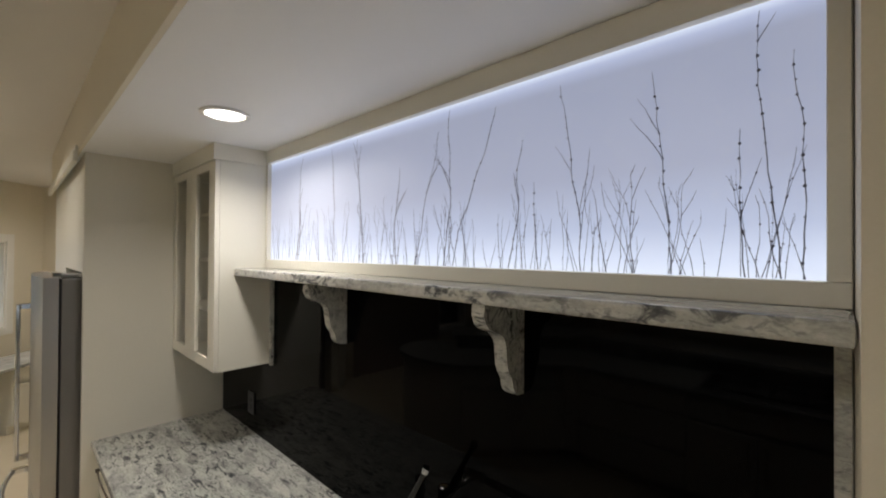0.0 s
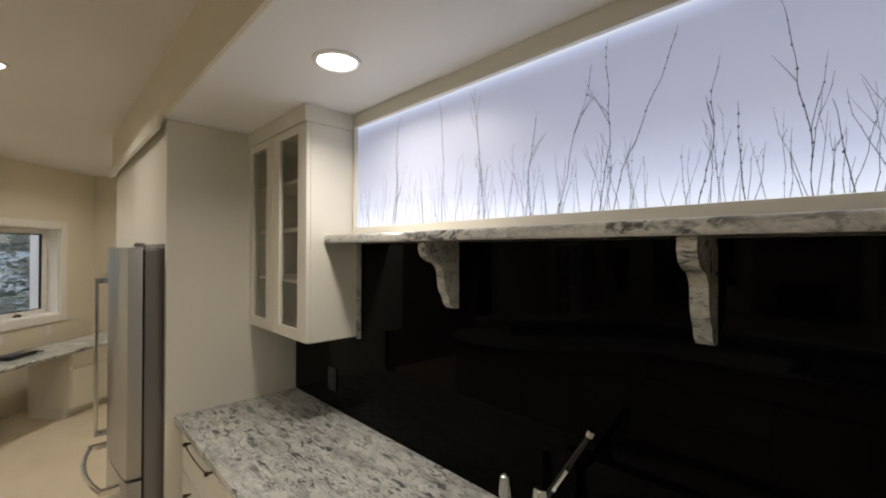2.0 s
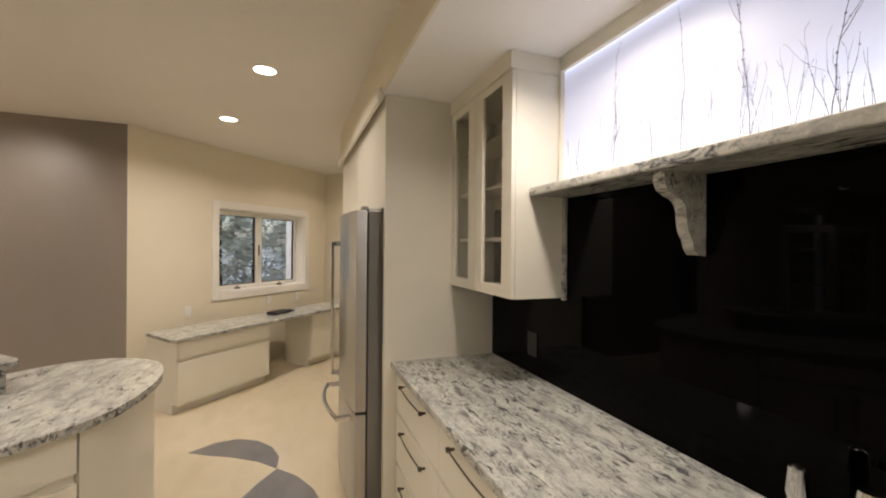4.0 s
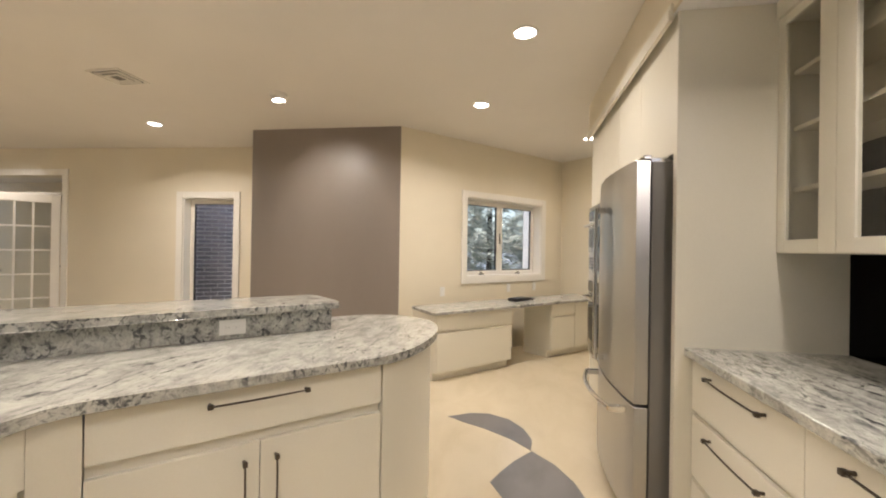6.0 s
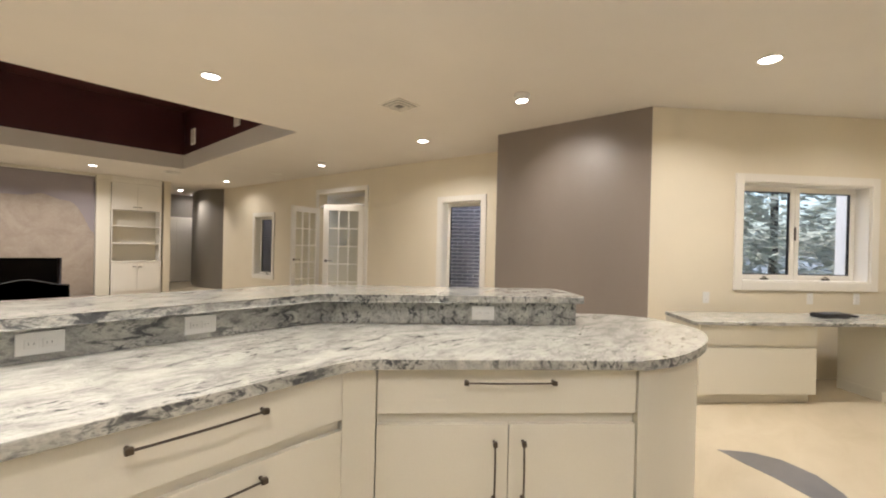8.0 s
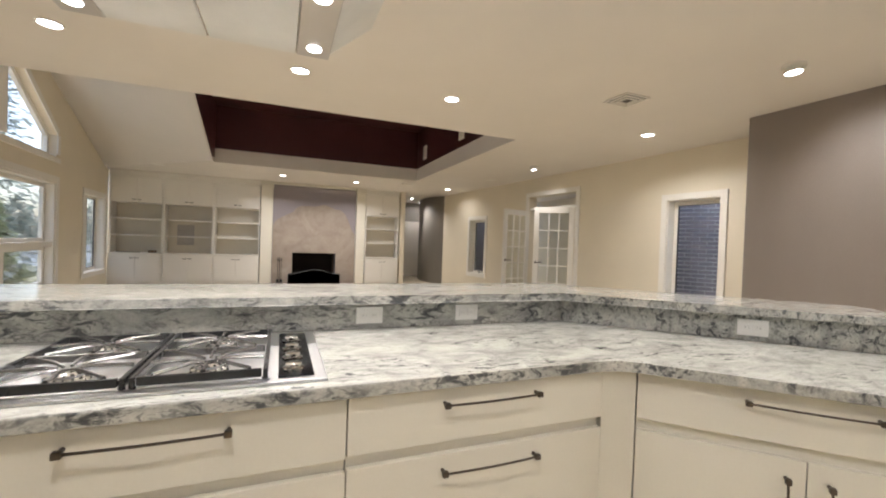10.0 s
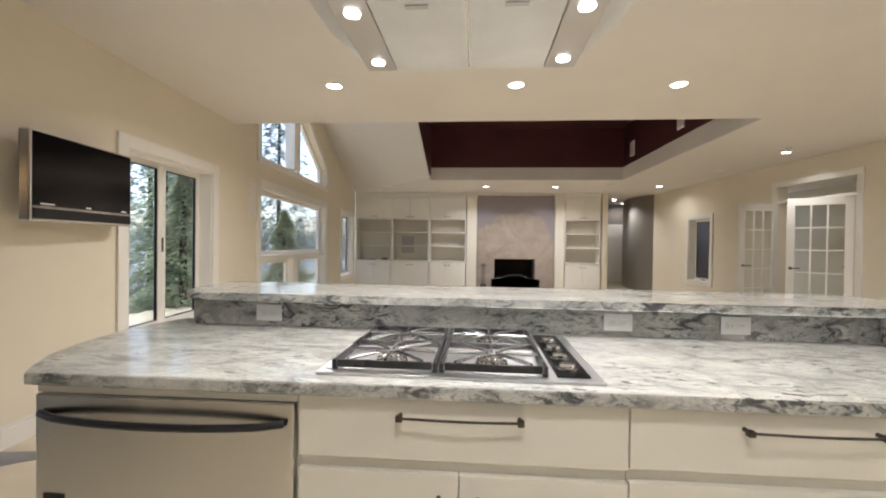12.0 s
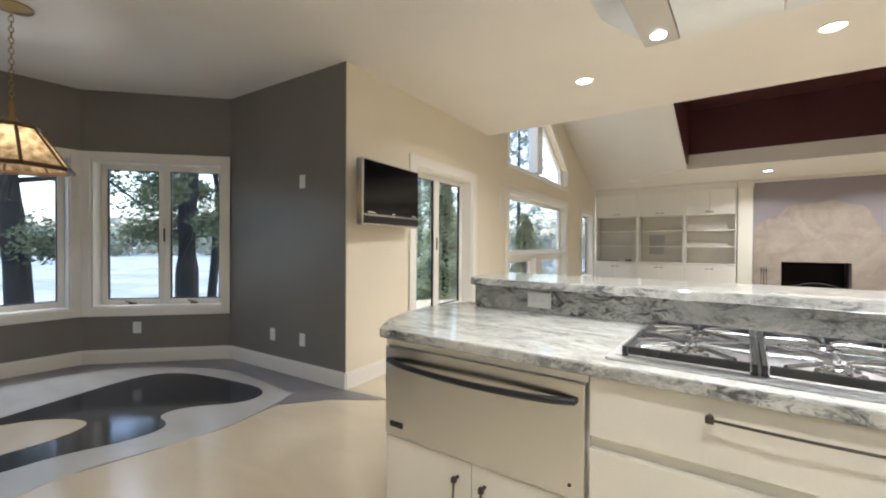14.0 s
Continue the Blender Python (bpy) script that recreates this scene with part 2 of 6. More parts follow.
def prism(bm, poly, z0, z1, bevel=0.0):
    lo = [bm.verts.new((x, y, z0)) for x, y in poly]
    hi = [bm.verts.new((x, y, z1)) for x, y in poly]
    k = len(poly)
    top = bm.faces.new(hi)
    bot = bm.faces.new(lo[::-1])
    for i in range(k):
        bm.faces.new((lo[i], lo[(i + 1) % k], hi[(i + 1) % k], hi[i]))
    if bevel:
        bmesh.ops.bevel(bm, geom=list(top.edges) + list(bot.edges), offset=bevel, segments=3, affect="EDGES", profile=0.6)
    return bm


def tube(bm, pts, r, sides=8, r2=None):
    """A round rod along pts, tapering to r2."""
    pts = [Vector(p) for p in pts]
    rings = []
    for i, p in enumerate(pts):
        d = (pts[min(i + 1, len(pts) - 1)] - pts[max(i - 1, 0)]).normalized()
        q = d.to_track_quat("Z", "Y")
        rr = r if r2 is None else r + (r2 - r) * i / (len(pts) - 1)
        rings.append([bm.verts.new(p + q @ Vector((math.cos(a) * rr, math.sin(a) * rr, 0))) for a in (math.tau * j / sides for j in range(sides))])
    for a, b in zip(rings, rings[1:]):
        for j in range(sides):
            bm.faces.new((a[j], a[(j + 1) % sides], b[(j + 1) % sides], b[j]))
    bm.faces.new(rings[0][::-1])
    bm.faces.new(rings[-1])
    return bm


def lathe(bm, prof, sides=24, at=(0, 0, 0)):
    rings = [[bm.verts.new((at[0] + r * math.cos(a), at[1] + r * math.sin(a), at[2] + z)) for a in (math.tau * j / sides for j in range(sides))] for r, z in prof]
    for a, b in zip(rings, rings[1:]):
        for j in range(sides):
            bm.faces.new((a[j], a[(j + 1) % sides], b[(j + 1) % sides], b[j]))
    bm.faces.new(rings[0][::-1])
    bm.faces.new(rings[-1])
    return bm


def chaikin(pts, rounds=2):
    for _ in range(rounds):
        out = [pts[0]]
        for a, b in zip(pts, pts[1:]):
            out += [tuple(0.75 * i + 0.25 * j for i, j in zip(a, b)), tuple(0.25 * i + 0.75 * j for i, j in zip(a, b))]
        pts = out + [pts[-1]]
    return pts


def mesh_of(bm, name, material, smooth=False):
    bmesh.ops.recalc_face_normals(bm, faces=bm.faces)
    me = bpy.data.meshes.new(name)
    bm.to_mesh(me)
    bm.free()
    me.materials.append(material)
    if smooth:
        for p in me.polygons:
            p.use_smooth = True
        me.set_sharp_from_angle(angle=radians(40))
    return me


def part(name, bm, material, parent, label="", m=None, smooth=False):
    ob = new(name, mesh_of(bm, name, material, smooth))
    ob.parent = parent
    if m is not None:
        ob.matrix_basis = m
    if label:
        tagged(ob, label)
    return ob


def thing(name, label, category, m=None, group="", kind=""):
    ob = new(name)
    ob.empty_display_size = 0.1
    if m is not None:
        ob.matrix_basis = m
    return tagged(ob, label, category, group, kind)


def solid(name, bm, material, label, category, m=None, group="", kind="", smooth=False):
    ob = new(name, mesh_of(bm, name, material, smooth))
    if m is not None:
        ob.matrix_basis = m
    return tagged(ob, label, category, group, kind)


def B():
    return bmesh.new()


def along(p0, p1, z=0.0):
    """Frame with x from p0 towards p1, y to the left of that (into the room), z up."""
    d = (Vector(p1) - Vector(p0)).normalized()
    return Matrix(((d.x, -d.y, 0, p0[0]), (d.y, d.x, 0, p0[1]), (0, 0, 1, z), (0, 0, 0, 1)))


def wall(name, p0, p1, material, label, z0=0.0, z1=2.72, thick=0.14, holes=()):
    """A wall whose inner face runs from p0 to p1, with holes (s0, s1, z0, z1) right through it."""
    L = (Vector(p1) - Vector(p0)).length
    ss = sorted({0, L, *[h[0] for h in holes], *[h[1] for h in holes]})
    zs = sorted({z0, z1, *[h[2] for h in holes], *[h[3] for h in holes]})
    bm = B()
    grid = {}

    def vert(i, j, k):
        key = (i, j, k)
        if key not in grid:
            grid[key] = bm.verts.new((ss[i], 0 if k == 0 else -thick, zs[j]))
        return grid[key]

    def filled(i, j):
        if not (0 <= i < len(ss) - 1 and 0 <= j < len(zs) - 1):
            return False
        s, z = (ss[i] + ss[i + 1]) / 2, (zs[j] + zs[j + 1]) / 2
        return not any(a < s < b and c < z < d for a, b, c, d in holes)

    for i in range(len(ss) - 1):
        for j in range(len(zs) - 1):
            if not filled(i, j):
                continue
            for k in (0, 1):
                bm.faces.new([vert(*q, k) for q in ((i, j), (i + 1, j), (i + 1, j + 1), (i, j + 1))])
            for (di, dj), (a, b) in {(-1, 0): ((i, j), (i, j + 1)), (1, 0): ((i + 1, j), (i + 1, j + 1)), (0, -1): ((i, j), (i + 1, j)), (0, 1): ((i, j + 1), (i + 1, j + 1))}.items():
                if not filled(i + di, j + dj):
                    bm.faces.new((vert(*a, 0), vert(*b, 0), vert(*b, 1), vert(*a, 1)))
    return solid(name, bm, material, label, "wall", along(p0, p1), kind="structure")


def frame_bars(bm, x0, x1, z0, z1, w, y0, y1, bevel=0.002):
    """Four bars round a rectangle, butted end to end, inside x0..x1, z0..z1."""
    box(bm, x0, x0 + w, y0, y1, z0, z1, bevel)
    box(bm, x1 - w, x1, y0, y1, z0, z1, bevel)
    box(bm, x0 + w, x1 - w, y0, y1, z0, z0 + w, bevel)
    box(bm, x0 + w, x1 - w, y0, y1, z1 - w, z1, bevel)
    return bm


def crank(parent, x, z, y=0.0):
    b = B()
    box(b, x - 0.035, x + 0.035, y - 0.03, y, z, z + 0.016, 0.004)
    tube(b, [(x - 0.01, y - 0.01, z + 0.012), (x + 0.015, y + 0.015, z + 0.03), (x + 0.05, y + 0.015, z + 0.035)], 0.006, 6)
    return part("crank", b, BRONZE, parent, "dark bronze window crank")


def window(name, label, m, s0, s1, z0, z1, lights=2, casing=0.085, thick=0.14, cranks=True, latch=True):
    """A casement window set in the hole s0..s1, z0..z1 of the wall whose frame is m."""
    t = thing(name, label, "window", m, kind="structure")
    b = B()
    c = casing
    frame_bars(b, s0 - c, s1 + c, z0 - c, z1 + c, c, 0.0, 0.022, 0.004)
    part("casing", b, TRIM, t)
    b = B()
    frame_bars(b, s0, s1, z0, z1, 0.014, -thick, -0.001)
    part("jamb", b, TRIM, t)
    w = (s1 - s0 - 0.028) / lights
    for i in range(lights):
        a, e = s0 + 0.014 + i * w, s0 + 0.014 + (i + 1) * w
        b = B()
        frame_bars(b, a + 0.001, e - 0.001, z0 + 0.015, z1 - 0.015, 0.052, -thick + 0.02, -thick + 0.065, 0.004)
        sash = part("sash", b, TRIM, t)
        b = B()
        frame_bars(b, a + 0.053, e - 0.053, z0 + 0.067, z1 - 0.067, 0.010, -thick + 0.03, -thick + 0.055)
        part("gasket", b, BLACK, sash, "dark glazing gasket")
        b = B()
        box(b, a + 0.055, e - 0.055, -thick + 0.038, -thick + 0.044, z0 + 0.069, z1 - 0.069)
        p = part("pane", b, GLASS, sash)
        p.visible_shadow = False
        if cranks:
            crank(t, (a + e) / 2, z0 + 0.016, -thick + 0.10)
        if latch and i == 0 and lights > 1:
            b = B()
            box(b, e - 0.007, e + 0.007, -thick + 0.066, -thick + 0.078, (z0 + z1) / 2 - 0.07, (z0 + z1) / 2 + 0.07, 0.003)
            part("latch", b, BRONZE, t)
    return t


def skirting(name, p0, p1, h=0.14):
    L = (Vector(p1) - Vector(p0)).length
    b = B()
    box(b, 0, L, 0.001, 0.016, 0.0, h - 0.02, 0.002)
    box(b, 0, L, 0.001, 0.010, h - 0.02, h, 0.003)
    return solid(name, b, TRIM, "white painted baseboard along the wall", "baseboard", along(p0, p1), kind="structure")


def rod_handle(parent, m, length, r=0.0036, stand=0.030):
    """A slim bowed bronze pull with two square end mounts, along local x, standing off along local y."""
    b = B()
    h = length / 2
    pts = [(-h, stand - 0.004, 0)] + [(-h + length * i / 8, stand - 0.004 + 0.006 * math.sin(math.pi * i / 8), 0) for i in range(1, 8)] + [(h, stand - 0.004, 0)]
    tube(b, pts, r, 8)
    for s in (-h, h):
        box(b, s - 0.009, s + 0.009, stand - 0.013, stand + 0.004, -0.008, 0.008, 0.003)
        tube(b, [(s, 0.001, 0), (s, stand - 0.006, 0)], 0.006, 8)
    return part("handle", b, BRONZE, parent, "slim dark bronze bar handle", m, True)


def cabinet(name, label, m, s0, s1, depth, fronts, top, group="", toe=0.10, body=True):
    """A base unit: carcass, toe kick and fronts (kind, s0, s1, z0, z1, handle, length), faces at local y = 0."""
    t = thing(name, label, "cabinet", m, group)
    b = B()
    box(b, s0 + 0.001, s1 - 0.001, -depth, -0.021, toe, top, 0.001)
    part("body", b, CAB, t)
    b = B()
    box(b, s0 + 0.001, s1 - 0.001, -depth, -0.075, 0.0, toe - 0.001)
    part("toe_kick", b, CAB, t)
    for kind, a, e, z0, z1, handle, length in fronts:
        b = B()
        box(b, a + 0.0015, e - 0.0015, -0.020, 0.0, z0, z1, 0.002)
        f = part("drawer" if kind == "drawer" else "door", b, CAB, t)
        if handle == "mid":
            rod_handle(f, pose((a + e) / 2, 0, z1 - 0.046), length)
        elif handle == "left":
            rod_handle(f, pose(a + 0.052, 0, z1 - 0.06 - length / 2, 0, 90, 0), length)
        elif handle == "right":
            rod_handle(f, pose(e - 0.052, 0, z1 - 0.06 - length / 2, 0, 90, 0), length)
    return t


def edge_slabs(ob, material):
    """The sides of a slab get a second granite with more dark streaks than its top."""
    ob.data.materials.append(material)
    for p in ob.data.polygons:
        if abs(p.normal.z) < 0.75:
            p.material_index = 1


def outlet(m, label, gangs=2, w=0.115, h=0.072, group="wall outlets"):
    t = thing("outlet", label, "outlet", m, group)
    b = B()
    box(b, -w / 2, w / 2, 0.001, 0.007, -h / 2, h / 2, 0.003)
    plate = part("plate", b, OUTLET, t)
    if gangs:
        for i in range(gangs):
            cx = (i - (gangs - 1) / 2) * 0.042 if w > h else 0.0
            cz = 0.0 if w > h else (i - (gangs - 1) / 2) * 0.036
            b = B()
            box(b, cx - 0.0165, cx + 0.0165, 0.0072, 0.009, cz - 0.015, cz + 0.015, 0.002)
            sock = part("socket", b, OUTLET, plate)
            for dx in (-0.006, 0.006):
                b = B()
                box(b, cx + dx - 0.0008, cx + dx + 0.0008, 0.0088, 0.0093, cz - 0.003, cz + 0.004)
                part("slot", b, FRIDGESIDE, sock)
    return t


def recessed_light(x, y, z, r=0.085, lit=True, watts=LAMP_WATTS, group="recessed ceiling lights"):
    t = thing("recessed_light", "round recessed ceiling light with a white trim, lit", "ceiling light", pose(x, y, z), group)
    b = B()
    prof = [(r, -0.001), (r, -0.006), (r - 0.012, -0.010), (r - 0.018, -0.006), (r - 0.018, -0.001)]
    lathe(b, prof, 28)
    part("trim", b, TRIM, t, smooth=True)
    b = B()
    lathe(b, [(r - 0.019, -0.0012), (r - 0.019, -0.006), (r - 0.03, -0.008), (0.004, -0.008)], 24)
    part("lens", b, LENS, t, "glowing warm white lens", smooth=True)
    downlight(x, y, z - 0.02, watts)
    return t

# ---------------------------------------------------------------- plan
H = 2.72                      # ceiling
BACK = 1.005                  # splash wall
ISL = 0.893                   # island worktop
DIAG0, DIAG1 = (-5.29, -1.66), (-7.40, 0.33)
GREY0, GREY1 = (-5.243, -3.459), (-5.29, -1.66)
WEST0, WEST1 = (-6.00, -3.90), (-5.30, -12.40)
EAST0, EAST1 = (3.12, -12.30), (2.38, -2.75)
NA, NB, NC, ND = (2.38, -2.75), (4.07, -2.64), (5.00, -1.64), (5.00, 0.60)
FAR = -12.23

# ---------------------------------------------------------------- floor
b = B()
box(b, -8.2, 5.4, -16.0, 1.44, -0.12, 0.0)
solid("floor", b, FLOORC, "cream marbled poured floor with a soft shine", "floor", kind="structure")


def inlay(name, poly, z, material, label, rounds=2):
    b = B()
    closed = chaikin(list(poly) + [poly[0]], rounds)[:-1] if rounds else poly
    prism(b, closed, 0.0005, z)
    return solid(name, b, material, label, "floor", kind="structure")


inlay("floor_inlay_1", [(1.90, -2.82), (2.30, -2.52), (2.53, -2.22), (2.44, -1.80), (2.48, -1.40), (2.54, -0.97), (2.42, -0.60), (2.30, 0.0), (2.40, 0.70),
                        (4.0, 0.70), (4.99, 0.40), (4.99, -1.63), (4.07, -2.62), (2.39, -2.74)], 0.002, FLOORG, "grey marbled floor band along the breakfast nook wall", 0)
inlay("floor_inlay_2", [(2.64, -2.42), (3.10, -2.44), (3.70, -2.44), (4.45, -1.97), (4.68, -1.52), (4.66, -0.90), (4.60, 0.0), (4.0, 0.55), (2.5, 0.55), (2.30, 0.0),
                        (2.42, -0.75), (2.55, -1.0), (2.47, -1.46), (2.44, -1.80), (2.55, -2.22)], 0.0045, FLOORL, "pale grey marbled floor field in the nook", 1)
inlay("floor_inlay_3", [(3.79, -0.91), (3.94, -1.32), (4.12, -1.85), (3.95, -2.12), (3.44, -2.27), (2.85, -2.36), (2.74, -2.10), (3.02, -1.80), (3.02, -1.60), (2.75, -1.60),
                        (2.72, -1.36), (2.83, -1.07), (2.83, -0.80), (2.9, -0.5), (3.2, -0.2), (3.7, -0.4)], 0.007, FLOORD, "glossy charcoal floor swirl in the nook", 2)
inlay("floor_inlay_4", [(3.66, -0.85), (3.55, -1.12), (3.25, -1.32), (3.10, -1.16), (3.08, -0.80), (3.2, -0.5), (3.5, -0.45)], 0.0095, FLOORC, "cream oval inside the dark floor swirl", 2)
inlay("floor_inlay_5", [(-4.09, -0.90), (-4.20, -0.73), (-4.215, -0.58), (-4.13, -0.42), (-3.98, -0.31), (-3.80, -0.255), (-3.64, -0.27), (-3.78, -0.40), (-3.92, -0.60), (-4.0, -0.76)],
      0.002, FLOORG, "grey crescent set in the cream floor", 0)
inlay("floor_inlay_6", [(-3.635, -0.265), (-3.48, -0.13), (-3.30, -0.04), (-3.10, 0.01), (-2.90, 0.00), (-2.74, -0.08), (-2.86, -0.28), (-3.02, -0.42), (-3.21, -0.52), (-3.34, -0.46), (-3.48, -0.38)],
      0.002, FLOORG, "grey swirl set in the cream floor", 0)

# ---------------------------------------------------------------- ceilings
TX0, TX1, TY0, TY1, TZ, TC = -3.60, 0.64, -5.45, -9.90, 3.00, 3.86
b = B()
prism(b, [(-6.1, TY0), (5.3, TY0), (5.3, 1.3), (-8.2, 1.3), (-8.2, 0.4), (-7.65, 0.2), (-6.25, -1.15), (-6.3, -3.55)], H, H + 0.12)
solid("ceiling_kitchen", b, CEIL, "warm white painted kitchen ceiling", "ceiling", kind="structure")
b = B()
prism(b, [(-6.1, TY0 - 0.001), (-5.65, -12.0), (-5.95, -12.3), (-5.95, -16.0), (TX0, -16.0), (TX0, TY0 - 0.001)], H, H + 0.12)
box(b, TX0 + 0.001, TX1, -16.0, TY1, H, H + 0.12)
solid("ceiling_living", b, CEIL, "warm white painted living room ceiling", "ceiling", kind="structure")
b = B()
prism(b, [(TX1 + 0.001, -9.66), (2.97, -11.93), (3.2, -12.2), (3.2, -14.0), (TX1 + 0.001, -14.0)], H, H + 0.12)
solid("ceiling_corner", b, CEIL, "warm white flat ceiling before the bookcases", "ceiling", kind="structure")


def slope_z(x, y):
    return H + 0.53 * max(0.0, (x - 0.69) * 0.705 + (y + 9.65) * 0.709)


b = B()
pts = [(TX1, -9.60), (2.98, -11.95), (3.25, -11.9), (2.75, TY0 - 0.001), (TX1, TY0 - 0.001)]
lo = [b.verts.new((x, y, slope_z(x, y))) for x, y in pts]
hi = [b.verts.new((x, y, slope_z(x, y) + 0.1)) for x, y in pts]
b.faces.new(lo)
b.faces.new(hi[::-1])
for i in range(5):
    b.faces.new((lo[i], lo[(i + 1) % 5], hi[(i + 1) % 5], hi[i]))
solid("ceiling_slope", b, CEIL, "white sloping ceiling beside the plum tray", "ceiling", kind="structure")
b = B()
box(b, TX0 - 0.10, TX0 - 0.001, TY1, TY0, H + 0.121, TZ)
box(b, TX0 - 0.10, TX1, TY1 - 0.1, TY1 - 0.001, H + 0.121, TZ)
box(b, TX0, TX0 + 0.012, TY1 + 0.012, TY0 - 0.01, H + 0.002, TZ, 0.003)
box(b, TX0, TX1, TY1, TY1 + 0.012, H + 0.002, TZ, 0.003)
box(b, TX0, 2.7, TY0, TY0 + 0.1, H + 0.121, 5.2)
solid("tray_fascia", b, CEIL, "white fascia round the ceiling tray", "ceiling", kind="structure")
b = B()
box(b, TX0 - 0.10, TX0, TY1, TY0, TZ + 0.001, TC)
box(b, TX0 - 0.10, TX1, TY1 - 0.1, TY1, TZ + 0.001, TC)
box(b, TX0 - 0.1, TX1 + 0.1, TY1 - 0.1, TY0, TC + 0.001, TC + 0.1)
solid("tray_walls", b, PLUM, "dark plum painted walls inside the ceiling tray", "wall", kind="structure")
b = B()
v = [b.verts.new(p) for p in ((TX1 - 0.004, TY1 + 0.0005, H + 0.1), (TX1 - 0.004, -9.60, H + 0.06), (TX1 - 0.004, -6.57, TC), (TX1 - 0.004, TY1 + 0.0005, TC))]
f = b.faces.new(v)
g = bmesh.ops.extrude_face_region(b, geom=[f])
bmesh.ops.translate(b, verts=[e for e in g["geom"] if isinstance(e, bmesh.types.BMVert)], vec=(0.05, 0, 0))
solid("tray_side", b, PLUM, "dark plum side of the ceiling tray above the slope", "wall", kind="structure")
for y, z in ((-9.32, 3.28), (-7.31, 3.28)):
    t = thing("wall_speaker", "white rectangular speaker on the plum tray wall", "speaker", along((TX0 + 0.001, y), (TX0 + 0.001, y - 1), z), "tray speakers")
    b = B()
    box(b, -0.10, 0.10, 0.001, 0.03, -0.15, 0.15, 0.006)
    part("case", b, OUTLET, t)
    b = B()
    box(b, -0.085, 0.085, 0.0305, 0.034, -0.135, 0.135, 0.004)
    part("grille", b, TRIM, t)

# ---------------------------------------------------------------- walls
wall("wall_north", (0.12, BACK), (-8.0, BACK), WALL, "cream painted wall behind the counter and fridge")
b = B()
box(b, 0.03, 2.6, 0.74, BACK, 0.0, H)
solid("wall_stub", b, WALL, "cream painted end wall beside the splash", "wall", kind="structure")
wall("wall_corner", (-6.75, 1.02), DIAG1, WALL, "cream painted short corner wall")
b = B()
prism(b, [GREY0, (-5.291, -1.662), (-5.9, -1.15), (-6.1, -1.2), (-6.15, -3.46)], 0.0, H)
solid("wall_taupe", b, GREY, "taupe painted accent wall, softly lit from above", "wall", kind="structure")
DW = along(DIAG1, DIAG0)
wall("wall_diagonal", DIAG1, DIAG0, WALL, "cream painted diagonal wall with a casement window", thick=0.20, holes=[(0.48, 1.92, 1.00, 2.01)])
window("window_1", "white two-light casement window over the desk", DW, 0.48, 1.92, 1.00, 2.01, 2, thick=0.20)
W0 = (WEST0[0] - 0.04, WEST0[1] + 0.5)
WM = along(W0, WEST1)
wall("wall_west", W0, WEST1, WALL, "cream painted wall with windows and french doors", thick=0.20,
     holes=[(0.83, 1.58, 0.30, 2.01), (3.42, 4.83, 0.0, 2.33), (6.60, 7.38, 0.50, 1.92)])
window("window_2", "tall narrow white window facing a brick wall", WM, 0.83, 1.58, 0.30, 2.01, 1, casing=0.09, thick=0.20, cranks=True)
window("window_3", "narrow white window beyond the french doors", WM, 6.60, 7.38, 0.50, 1.92, 1, casing=0.09, thick=0.20)
EM = along(EAST0, EAST1)
# east wall: lower storey in one piece, gable part above
wall("wall_east", EAST0, (2.3805, -2.757), WALL, "cream painted window wall of the living room", z1=H, thick=0.20,
     holes=[(7.36, 8.60, 0.42, 2.02), (2.96, 6.16, 0.30, 2.05), (0.30, 1.60, 0.40, 2.02), (2.96, 6.16, 2.46, H)])
b = B()
box(b, -0.3, 2.96, -0.20, 0.0, H + 0.001, 5.2)
box(b, 6.16, 7.2, -0.20, 0.0, H + 0.001, 5.2)
# raking head over the gable window, parallel to the sloping ceiling
arc = [(2.96, 2.52), (2.96 + 0.002, 2.84), (3.6, 3.20), (4.4, 3.65), (5.2, 4.10), (6.16, 4.64)]
for (x0, z0), (x1, z1) in zip(arc, arc[1:]):
    v = [b.verts.new(p) for p in ((x0, 0, max(z0, H + 0.001)), (x1, 0, max(z1, H + 0.001)), (x1, 0, 5.2), (x0, 0, 5.2), (x0, -0.2, max(z0, H + 0.001)), (x1, -0.2, max(z1, H + 0.001)), (x1, -0.2, 5.2), (x0, -0.2, 5.2))]
    for q in ((0, 1, 2, 3), (7, 6, 5, 4), (0, 4, 5, 1), (2, 6, 7, 3)):
        b.faces.new([v[i] for i in q])
solid("wall_gable", b, WALL, "cream painted gable wall above the windows", "wall", EM, kind="structure")
window("window_4", "tall white two-light casement window beside the television", EM, 7.36, 8.60, 0.42, 2.02, 2, casing=0.11, thick=0.20, cranks=False)
window("window_5", "tall white window beside the bookcase", EM, 0.30, 1.60, 0.40, 2.02, 2, casing=0.09, thick=0.20, cranks=False, latch=False)
